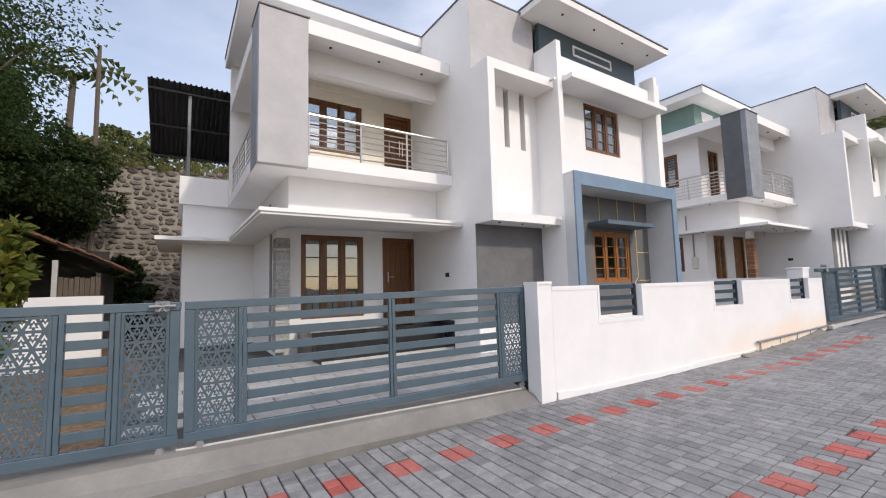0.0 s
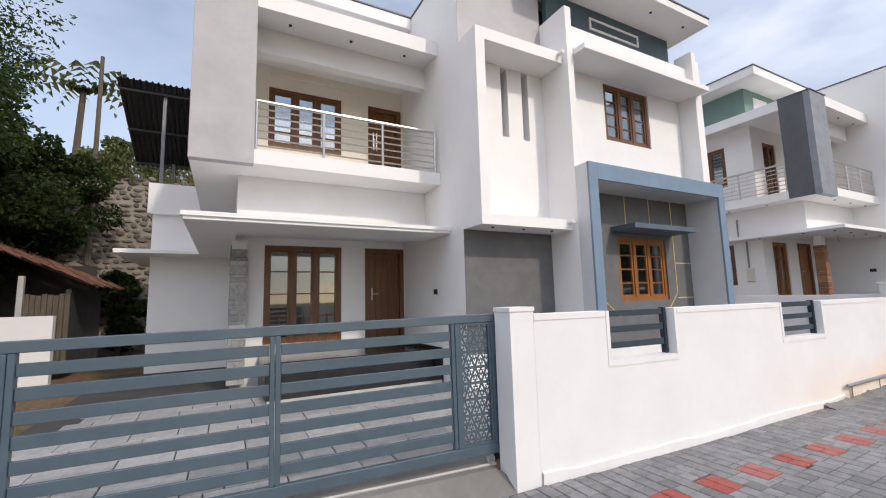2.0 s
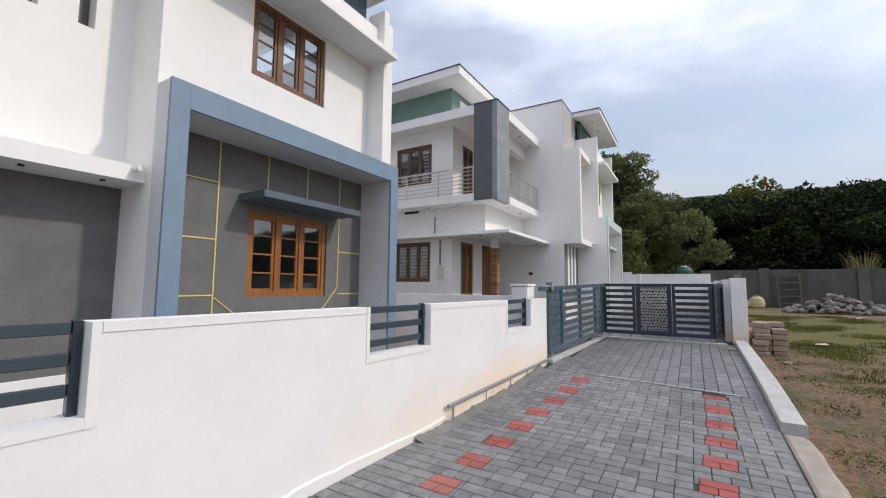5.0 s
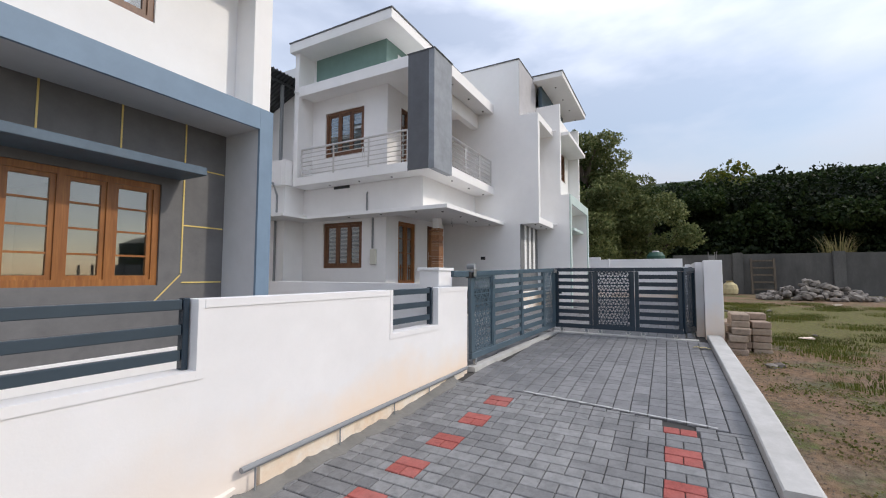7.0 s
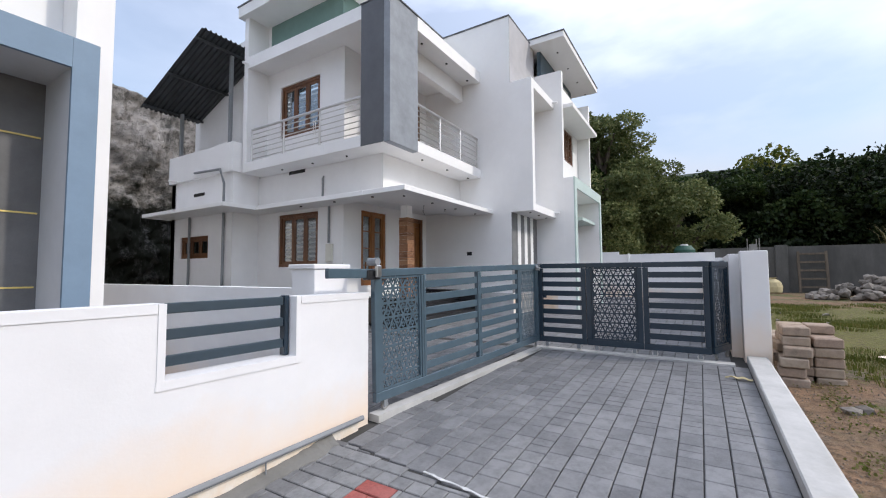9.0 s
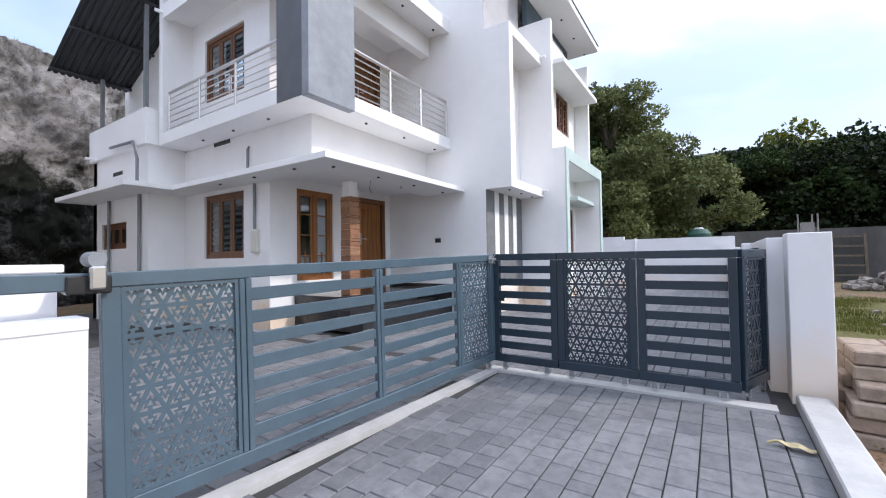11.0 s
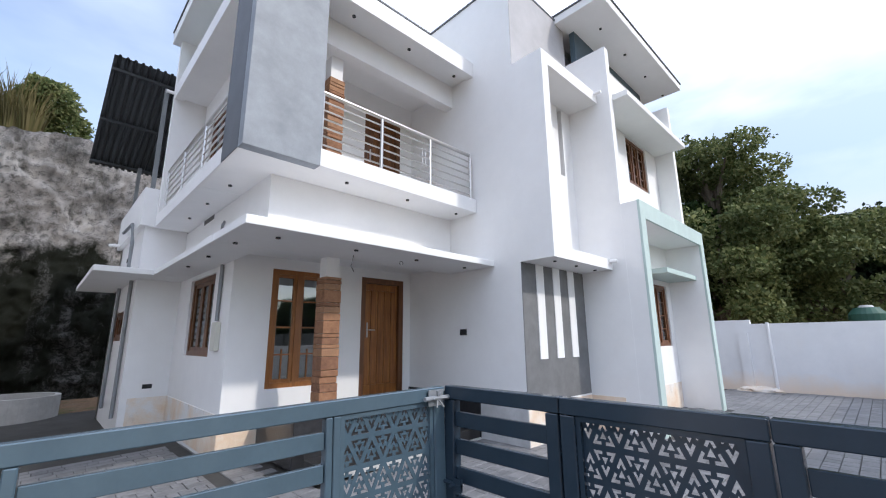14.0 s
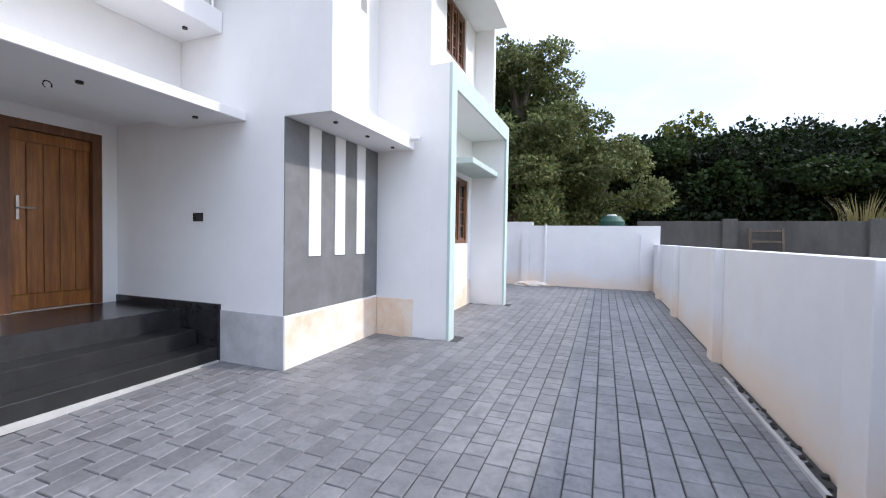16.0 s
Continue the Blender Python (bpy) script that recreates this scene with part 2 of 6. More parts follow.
WOODD = mat_wood("teak_door", (0.16, 0.05, 0.012), (0.46, 0.19, 0.045), 0.3)
GLASS = mat_glass("window_glass", 0.2)
ROOM = mat_plain("room_plaster", (0.5, 0.48, 0.45), 0.9)
CONC = mat_plain("rough_concrete", (0.19, 0.183, 0.168), 0.9, var=0.22, scale=2.5, fine=35, bump=0.5, dirt=(0.12, 0.115, 0.1))
KERB = mat_plain("kerb_concrete", (0.46, 0.45, 0.43), 0.9, var=0.15, scale=4, fine=40, bump=0.4, dirt=(0.3, 0.28, 0.25))
OLDKERB = mat_plain("soil_stained_concrete", (0.33, 0.29, 0.24), 0.95, var=0.25, scale=3, fine=30, bump=0.6, dirt=(0.2, 0.15, 0.11))
MORTAR = mat_plain("pale_mortar", (0.3, 0.27, 0.22), 0.95, var=0.3, scale=1.2, fine=30, bump=0.5, dirt=(0.06, 0.055, 0.05))
WOODM = mat_wood("brown_teak_door", (0.09, 0.032, 0.01), (0.27, 0.105, 0.03), 0.35)
OLDWALL = mat_plain("weathered_block_wall", (0.095, 0.092, 0.086), 0.95, var=0.4, scale=1.2, fine=25, bump=0.6, stretch=(1, 1, 0.35), dirt=(0.06, 0.06, 0.055))
METALSHEET = mat_plain("dark_roof_sheet", (0.045, 0.05, 0.055), 0.45, 0.2, var=0.15)
PAVER = mat_pieces("grey_paver", [(0.125, 0.125, 0.128), (0.18, 0.18, 0.18), (0.235, 0.235, 0.235), (0.15, 0.15, 0.152)], 0.65, dust=(0.36, 0.355, 0.345))
PAVER3 = mat_pieces("pale_grey_slab", [(0.24, 0.24, 0.235), (0.3, 0.3, 0.295), (0.36, 0.355, 0.35)], 0.45, dust=(0.44, 0.43, 0.42))
REDP = mat_pieces("red_paver", [(0.27, 0.06, 0.05), (0.34, 0.095, 0.08)], 0.75, dust=(0.36, 0.25, 0.23))
PAVER2 = mat_pieces("dusty_grey_paver", [(0.125, 0.125, 0.13), (0.165, 0.165, 0.17), (0.21, 0.21, 0.215), (0.14, 0.14, 0.144)], 0.5, dust=(0.33, 0.325, 0.32))
JOINT = mat_plain("paver_joint", (0.05, 0.048, 0.045), 0.95, var=0.3)
STONE = mat_pieces("split_stone_grey", [(0.16, 0.16, 0.16), (0.3, 0.3, 0.29), (0.45, 0.44, 0.42)], 0.8, fine=20, bump=0.9, dust=(0.4, 0.4, 0.38))
BSTONE = mat_pieces("split_stone_brown", [(0.16, 0.07, 0.04), (0.3, 0.14, 0.07), (0.36, 0.2, 0.11)], 0.7, fine=20, bump=0.9, dust=(0.22, 0.12, 0.08))
RUBBLE = mat_pieces("rubble_stone", [(0.09, 0.08, 0.07), (0.2, 0.175, 0.15), (0.3, 0.27, 0.24), (0.13, 0.11, 0.095)], 0.95, fine=12, bump=0.9, dust=(0.09, 0.085, 0.06))


def mat_rock():
    """Pale cut rock above, black weathered crust below an uneven line, drip streaks between."""
    m, n, l, b = nodes_of("cut_rock", 0.95, 0, 0.2)
    pos = n.new("ShaderNodeNewGeometry").outputs["Position"]
    a, f, s = noise_node(n, l, pos, 0.8, 9, 0.7), noise_node(n, l, pos, 5.0, 14, 0.85, (1, 1, 1.5)), noise_node(n, l, pos, 1.0, 6, 0.7, (1.6, 1.6, 0.3))
    c = ramp_node(n, l, a, [(0.34, (0.26, 0.24, 0.22)), (0.5, (0.5, 0.465, 0.44)), (0.64, (0.68, 0.64, 0.6))])
    c = mix_node(n, l, ramp_node(n, l, f, [(0.51, (0, 0, 0)), (0.56, (0.75, 0.75, 0.75))]), c, (0.15, 0.145, 0.14))
    c = mix_node(n, l, ramp_node(n, l, s, [(0.5, (0, 0, 0)), (0.68, (0.85, 0.85, 0.85))]), c, (0.07, 0.07, 0.065))
    sx = n.new("ShaderNodeSeparateXYZ")
    l.new(pos, sx.inputs[0])
    ad = n.new("ShaderNodeMath")
    ad.operation, ad.inputs[1].default_value = "MULTIPLY_ADD", 5.0
    l.new(a, ad.inputs[0]), l.new(sx.outputs["Z"], ad.inputs[2])
    k = n.new("ShaderNodeMapRange")
    k.inputs["From Min"].default_value, k.inputs["From Max"].default_value = 7.6, 6.9
    l.new(ad.outputs[0], k.inputs["Value"])
    c = mix_node(n, l, k.outputs["Result"], c, mix_node(n, l, ramp_node(n, l, s, [(0.5, (0, 0, 0)), (0.6, (1, 1, 1))]), (0.022, 0.024, 0.016), ramp_node(n, l, f, [(0.47, (0.16, 0.155, 0.145)), (0.53, (0.03, 0.03, 0.026))])))
    l.new(c, b.inputs["Base Color"])
    bump_node(n, l, b, f, 1.0, 0.22)
    return m


ROCKM = mat_rock()
CLAYT = mat_pieces("clay_roof_tile", [(0.16, 0.065, 0.04), (0.24, 0.1, 0.06), (0.11, 0.055, 0.04)], 0.9, dust=(0.1, 0.08, 0.06))
BRICKM = mat_pieces("laterite_block", [(0.25, 0.19, 0.14), (0.34, 0.27, 0.2), (0.3, 0.22, 0.17)], 0.95, fine=15, bump=0.8)
LEAF = mat_leaf("leaf_mid_green", [(0.08, 0.11, 0.04), (0.16, 0.19, 0.075), (0.3, 0.31, 0.13)])
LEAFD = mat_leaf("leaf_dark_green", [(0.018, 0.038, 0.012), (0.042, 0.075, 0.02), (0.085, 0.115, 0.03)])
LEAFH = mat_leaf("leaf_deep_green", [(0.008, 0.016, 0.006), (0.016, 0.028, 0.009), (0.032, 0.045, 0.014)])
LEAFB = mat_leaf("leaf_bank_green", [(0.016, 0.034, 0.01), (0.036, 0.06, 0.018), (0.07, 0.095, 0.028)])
TERRACE = mat_plain("mossy_terrace_plaster", (0.2, 0.23, 0.18), 0.9, var=0.2, scale=0.3)
LEAFY = mat_leaf("leaf_yellow_green", [(0.06, 0.09, 0.02), (0.12, 0.15, 0.03), (0.2, 0.17, 0.03)])
STRAW = mat_leaf("dry_grass", [(0.16, 0.14, 0.06), (0.26, 0.21, 0.1), (0.12, 0.13, 0.04)])
GRASSM = mat_leaf("short_grass", [(0.07, 0.095, 0.02), (0.13, 0.145, 0.032), (0.19, 0.165, 0.06)])
BARK = mat_plain("bark", (0.12, 0.095, 0.07), 0.95, var=0.3, scale=4, fine=20, bump=0.8, stretch=(4, 4, 0.6))
PLASTIC = mat_plain("off_white_plastic", (0.62, 0.6, 0.52), 0.45, var=0.05)
JUTE = mat_plain("woven_sack", (0.5, 0.42, 0.24), 0.9, var=0.2, scale=6)
TARP = mat_plain("green_tarpaulin", (0.02, 0.08, 0.055), 0.6, var=0.2)


# ---- building blocks ----
def part(name, bm, material, parent=None, label=""):
    me = bpy.data.meshes.new(name)
    bm.to_mesh(me)
    bm.free()
    me.materials.append(material)
    ob = new(name, me)
    if parent is not None:
        ob.parent = parent
    return tagged(ob, label) if label else ob


def box(bm, x0, x1, y0, y1, z0, z1, bev=0.0):
    vs = [bm.verts.new(p) for p in ((x0, y0, z0), (x1, y0, z0), (x1, y1, z0), (x0, y1, z0), (x0, y0, z1), (x1, y0, z1), (x1, y1, z1), (x0, y1, z1))]
    fs = [bm.faces.new([vs[i] for i in q]) for q in ((3, 2, 1, 0), (4, 5, 6, 7), (0, 1, 5, 4), (1, 2, 6, 5), (2, 3, 7, 6), (3, 0, 4, 7))]
    if bev:
        bmesh.ops.bevel(bm, geom=list({e for f in fs for e in f.edges}), offset=bev, segments=1, affect="EDGES")
    return vs


def boxes(*bs, bev=0.0):
    bm = bmesh.new()
    for b in bs:
        box(bm, *b, bev=bev)
    return bm


def tube(bm, pts, r, sides=8):
    """A round bar through the points."""
    rings = []
    pts = [Vector(p) for p in pts]
    for i, p in enumerate(pts):
        d = (pts[min(i + 1, len(pts) - 1)] - pts[max(i - 1, 0)]).normalized()
        u = d.orthogonal().normalized() if abs(d.z) < 0.99 else Vector((1, 0, 0))
        v = d.cross(u).normalized()
        rr = r[i] if isinstance(r, (list, tuple)) else r
        rings.append([bm.verts.new(p + (u * math.cos(a) + v * math.sin(a)) * rr) for a in [2 * math.pi * k / sides for k in range(sides)]])
    for a, b in zip(rings, rings[1:]):
        for k in range(sides):
            bm.faces.new((a[k], a[(k + 1) % sides], b[(k + 1) % sides], b[k]))
    bm.faces.new(rings[0][::-1]), bm.faces.new(rings[-1])
    return bm


def bar(pts, r, sides=8):
    return tube(bmesh.new(), pts, r, sides)


def empty(name, at, label="", category="", group="", kind="", parent=None):
    e = new(name)
    e.empty_display_size = 0.2
    e.location = at
    if parent is not None:
        e.parent = parent
    return tagged(e, label, category, group, kind)


def pierced(u0, u1, v0, v1, d0, d1, holes, axis):
    """A wall with openings right through it. u runs along the wall, v up, d through it; holes are (u0, u1, v0, v1)."""
    us = sorted({u0, u1, *[h[0] for h in holes], *[h[1] for h in holes]})
    vs = sorted({v0, v1, *[h[2] for h in holes], *[h[3] for h in holes]})
    bm = bmesh.new()
    solid = lambda i, j: 0 <= i < len(us) - 1 and 0 <= j < len(vs) - 1 and not any(
        h[0] <= us[i] and us[i + 1] <= h[1] and h[2] <= vs[j] and vs[j + 1] <= h[3] for h in holes)
    at = {}

    def P(u, v, d):
        k = (u, v, d)
        if k not in at:
            at[k] = bm.verts.new((u, d, v) if axis == "y" else (d, u, v))
        return at[k]
    for i in range(len(us) - 1):
        for j in range(len(vs) - 1):
            if not solid(i, j):
                continue
            a, b, c, e = us[i], us[i + 1], vs[j], vs[j + 1]
            bm.faces.new((P(a, c, d0), P(b, c, d0), P(b, e, d0), P(a, e, d0)))
            bm.faces.new((P(a, c, d1), P(a, e, d1), P(b, e, d1), P(b, c, d1)))
            for di, dj, q in ((-1, 0, ((a, c), (a, e))), (1, 0, ((b, e), (b, c))), (0, -1, ((b, c), (a, c))), (0, 1, ((a, e), (b, e)))):
                if not solid(i + di, j + dj):
                    (m, s), (w, z) = q
                    bm.faces.new((P(m, s, d0), P(w, z, d0), P(w, z, d1), P(m, s, d1)))
    bmesh.ops.recalc_face_normals(bm, faces=bm.faces)
    return bm


def in_wall(axis, u0, d):
    """Pose of something built flat in x-z, looking towards -y, set into a wall facing -y or -x."""
    return pose(u0, d, 0) if axis == "y" else pose(d, u0, 0, 0, 0, -90)


def window(parent, axis, u0, d, z0, w, h, leaves, bars, wood, low=0.0):
    """A timber casement window: frame, sashes with glazing bars, panes and sill."""
    m = in_wall(axis, u0, d)
    f = 0.07
    lw = (w - 2 * f) / leaves
    edges = [(f + lw * k + (0.035 if k else 0), f + lw * (k + 1) - (0.035 if k < leaves - 1 else 0)) for k in range(leaves)]
    bm = pierced(0, w, z0, z0 + h, 0, 0.12, [(a, b, z0 + f, z0 + h - f) for a, b in edges], "y")
    win = part("window", bm, wood, parent, "teak timber casement window with glazing bars")
    win.matrix_basis = m
    for k in range(leaves):
        a, b = f + lw * k + (0.035 if k else 0), f + lw * (k + 1) - (0.035 if k < leaves - 1 else 0)
        s = 0.045
        lo, hi = z0 + f, z0 + h - f
        sb = pierced(a, b, lo, hi, 0.02, 0.065, [(a + s, b - s, lo + s, hi - s)], "y")
        part("sash", sb, wood, win)
        for q in range(1, bars + 1):
            zz = lo + (hi - lo) * q / (bars + 1)
            part("glazing_bar", boxes((a + s, b - s, 0.028, 0.055, zz - 0.011, zz + 0.011)), wood, win)
        if low:
            part("glazing_bar", boxes(((a + b) / 2 - 0.01, (a + b) / 2 + 0.01, 0.03, 0.053, lo + s, lo + low)), wood, win)
        g = part("pane", boxes((a + s - 0.01, b - s + 0.01, 0.04, 0.046, lo + s - 0.01, hi - s + 0.01)), GLASS, win)
        g.visible_shadow = False
    return win


def shutter_window(parent, axis, u0, d, z0, w, h, leaves, wood):
    """A timber window whose leaves carry louvre slats."""
    f = 0.07
    bm = pierced(0, w, z0, z0 + h, 0, 0.12, [(f, w - f, z0 + f, z0 + h - f)], "y")
    win = part("window", bm, wood, parent, "teak timber window with grey louvre blades behind glass")
    win.matrix_basis = in_wall(axis, u0, d)
    lw = (w - 2 * f) / leaves
    for k in range(leaves):
        a, b, s, lo, hi = f + lw * k + 0.004, f + lw * (k + 1) - 0.004, 0.06, z0 + f, z0 + h - f
        part("sash", pierced(a, b, lo, hi, 0.02, 0.07, [(a + s, b - s, lo + s, hi - s)], "y"), wood, win)
        g = part("pane", boxes((a + s, b - s, 0.035, 0.04, lo + s, hi - s)), GLASS, win)
        g.visible_shadow = False
        nb = 9
        for q in range(nb):
            zz = lo + s + (hi - lo - 2 * s) * (q + 0.5) / nb
            part("slat", boxes((a + s, b - s, 0.05, 0.064, zz - 0.03, zz + 0.03)), PIPE, win)
    return win


def door(parent, axis, u0, d, z0, w, h, wood=None):
    """A panelled timber door in its frame, with a lever handle."""
    wood = wood or WOODD
    f = 0.09
    dr = part("door", pierced(0, w, z0, z0 + h, -0.02, 0.13, [(f, w - f, z0, z0 + h - f)], "y"), WOODF, parent, "closed varnished teak panel door")
    dr.matrix_basis = in_wall(axis, u0, d)
    a, b = f + 0.004, w - f - 0.004
    lf = part("door_leaf", boxes((a, b, 0.045, 0.085, z0 + 0.01, z0 + h - f - 0.004)), wood, dr)
    n = 5
    for k in range(n):
        x0, x1 = a + (b - a) * k / n, a + (b - a) * (k + 1) / n
        part("plank", boxes((x0 + 0.004, x1 - 0.004, 0.03, 0.05, z0 + 0.17, z0 + h - f - 0.12), bev=0.004), wood, dr)
    part("bottom_rail", boxes((a, b, 0.027, 0.05, z0 + 0.01, z0 + 0.165), bev=0.004), wood, dr)
    part("top_rail", boxes((a, b, 0.027, 0.05, z0 + h - f - 0.115, z0 + h - f - 0.004), bev=0.004), wood, dr)
    hb = boxes((a + 0.05, a + 0.08, 0.015, 0.03, z0 + 0.92, z0 + 1.16), bev=0.004)
    tube(hb, [(a + 0.065, 0.02, z0 + 1.04), (a + 0.065, -0.03, z0 + 1.04), (a + 0.18, -0.035, z0 + 1.04)], 0.009)
    part("handle", hb, CHROME, dr, "brushed steel lever handle")
    return dr


def railing(parent, p, q, z0, h, posts, bars, white=1):
    """A steel balcony railing from p to q: posts, top rail and thin bars."""
    p, q = Vector((*p, 0)), Vector((*q, 0))
    top = part("railing", bar([p + Vector((0, 0, z0 + h)), q + Vector((0, 0, z0 + h))], 0.028, 10), CHROME, parent, "brushed steel balcony railing")
    for k in range(posts):
        c = p.lerp(q, k / (posts - 1))
        part("post", bar([c + Vector((0, 0, z0 + 0.002)), c + Vector((0, 0, z0 + h))], 0.023, 8), CHROME, top)
    for k in range(bars):
        z = z0 + h * (k + 0.7) / (bars + 0.7)
        part("rail", bar([p + Vector((0, 0, z)), q + Vector((0, 0, z))], 0.012, 6), CHROME, top)
    c = p.lerp(q, 0.62)
    t = (q - p).normalized() * 0.03
    for s in (-1, 1):
        part("rail", bar([c + t * s + Vector((0, 0, z0 + h * 0.35)), c + t * s + Vector((0, 0, z0 + h * 0.75))], 0.008, 6), CHROME, top)
    return top


def stone_pillar(parent, x0, x1, y0, y1, z0, z1, mat, ztop, seed):
    """A square column clad with split stone below and painted above."""
    rnd = random.Random(seed)
    pil = part("pillar", boxes((x0 + 0.02, x1 - 0.02, y0 + 0.02, y1 - 0.02, z0, ztop)), WHITE, parent)
    z, row = z0, 0
    while z < z1 - 0.02:
        hh = min(rnd.choice((0.05, 0.08, 0.16, 0.1)), z1 - z)
        part("stone", boxes((x0 - rnd.random() * 0.012, x1 + rnd.random() * 0.012, y0 - rnd.random() * 0.02, y1 + 0.005, z, z + hh - 0.004), bev=0.006), mat, pil)
        z += hh
    return pil


# ---- ground ----
def road_z(x):
    pts = ((-40, 0.0), (0, 0.05), (3.5, 0.11), (8.5, 0.19), (10.0, 0.26), (10.9, 0.34), (11.6, 0.385), (13.0, 0.44), (15.06, 0.51), (17.0, 0.59), (18.2, 0.61), (27, 0.63), (60, 0.6))
    for (a, u), (b, v) in zip(pts, pts[1:]):
        if a <= x <= b:
            return u + (v - u) * (x - a) / (b - a)
    return pts[0][1] if x < 0 else pts[-1][1]


def mat_field():
    m, n, l, b = nodes_of("field_soil_and_grass", 0.95, 0, 0.2)
    pos = n.new("ShaderNodeNewGeometry").outputs["Position"]
    a, f, g = noise_node(n, l, pos, 0.9, 9, 0.75), noise_node(n, l, pos, 14, 6, 0.7), noise_node(n, l, pos, 1.7, 6, 0.7)
    c = ramp_node(n, l, a, [(0.34, (0.07, 0.10, 0.025)), (0.42, (0.12, 0.125, 0.045)), (0.48, (0.21, 0.14, 0.085)), (0.7, (0.29, 0.17, 0.105))])
    c = mix_node(n, l, ramp_node(n, l, g, [(0.5, (0, 0, 0)), (0.7, (0.6, 0.6, 0.6))]), c, (0.19, 0.17, 0.14))
    # the grassy strip past the end of the lane
    sx = n.new("ShaderNodeSeparateXYZ")
    l.new(pos, sx.inputs[0])
    ad = n.new("ShaderNodeMath")
    ad.operation, ad.inputs[1].default_value = "MULTIPLY_ADD", 7.0
    l.new(a, ad.inputs[0]), l.new(sx.outputs["X"], ad.inputs[2])
    up, dn = n.new("ShaderNodeMapRange"), n.new("ShaderNodeMapRange")
    up.inputs["From Min"].default_value, up.inputs["From Max"].default_value = 19.3, 20.6
    dn.inputs["From Min"].default_value, dn.inputs["From Max"].default_value = 28.6, 27.4
    l.new(ad.outputs[0], up.inputs["Value"]), l.new(ad.outputs[0], dn.inputs["Value"])
    mu = n.new("ShaderNodeMath")
    mu.operation = "MULTIPLY"
    l.new(up.outputs[0], mu.inputs[0]), l.new(dn.outputs[0], mu.inputs[1])
    c = mix_node(n, l, mu.outputs[0], c, mix_node(n, l, g, (0.105, 0.125, 0.03), (0.18, 0.155, 0.06)))
    c = mix_node(n, l, ramp_node(n, l, f, [(0.42, (0, 0, 0)), (0.62, (0.75, 0.75, 0.75))]), c, (0.085, 0.058, 0.038))
    l.new(c, b.inputs["Base Color"])
    bump_node(n, l, b, f, 0.8, 0.05)
    return m


FIELD = mat_field()


def ground_height(x, y):
    z = road_z(max(-40, min(x, 30))) - 0.045
    if y < 0.25:
        z = z * 0.55 + 0.06 + 0.03 * noise.noise(Vector((x * 0.6, y * 0.6, 0))) + 0.38 * max(0.0, min(1.0, (x - 17) / 13))
    elif -0.3 > x or y > 4.5 and x < 3.4:
        z += 0.02
    far = max(0.0, math.hypot(x - 10, y) - 45)
    return z - far * 0.0


def make_ground():
    xs = [-400, -120, -60, -30] + [-20 + i * 0.9 for i in range(75)] + [60, 90, 150, 400]
    ys = [-400, -150, -80, -50] + [-36 + i * 1.2 for i in range(29)] + [-0.6, 0.0, 0.2, 0.3, 1.0, 2.0, 3.0, 3.6, 4.4, 5, 7, 9, 12, 16, 20, 26, 34, 50, 120, 400]
    bm = bmesh.new()
    g = [[bm.verts.new((x, y, ground_height(x, y))) for x in xs] for y in ys]
    for a, b in zip(g, g[1:]):
        for i in range(len(xs) - 1):
            bm.faces.new((a[i], a[i + 1], b[i + 1], b[i]))
    return tagged(part("ground", bm, FIELD), "bare reddish soil with patches of short grass", "ground", kind="structure")


make_ground()


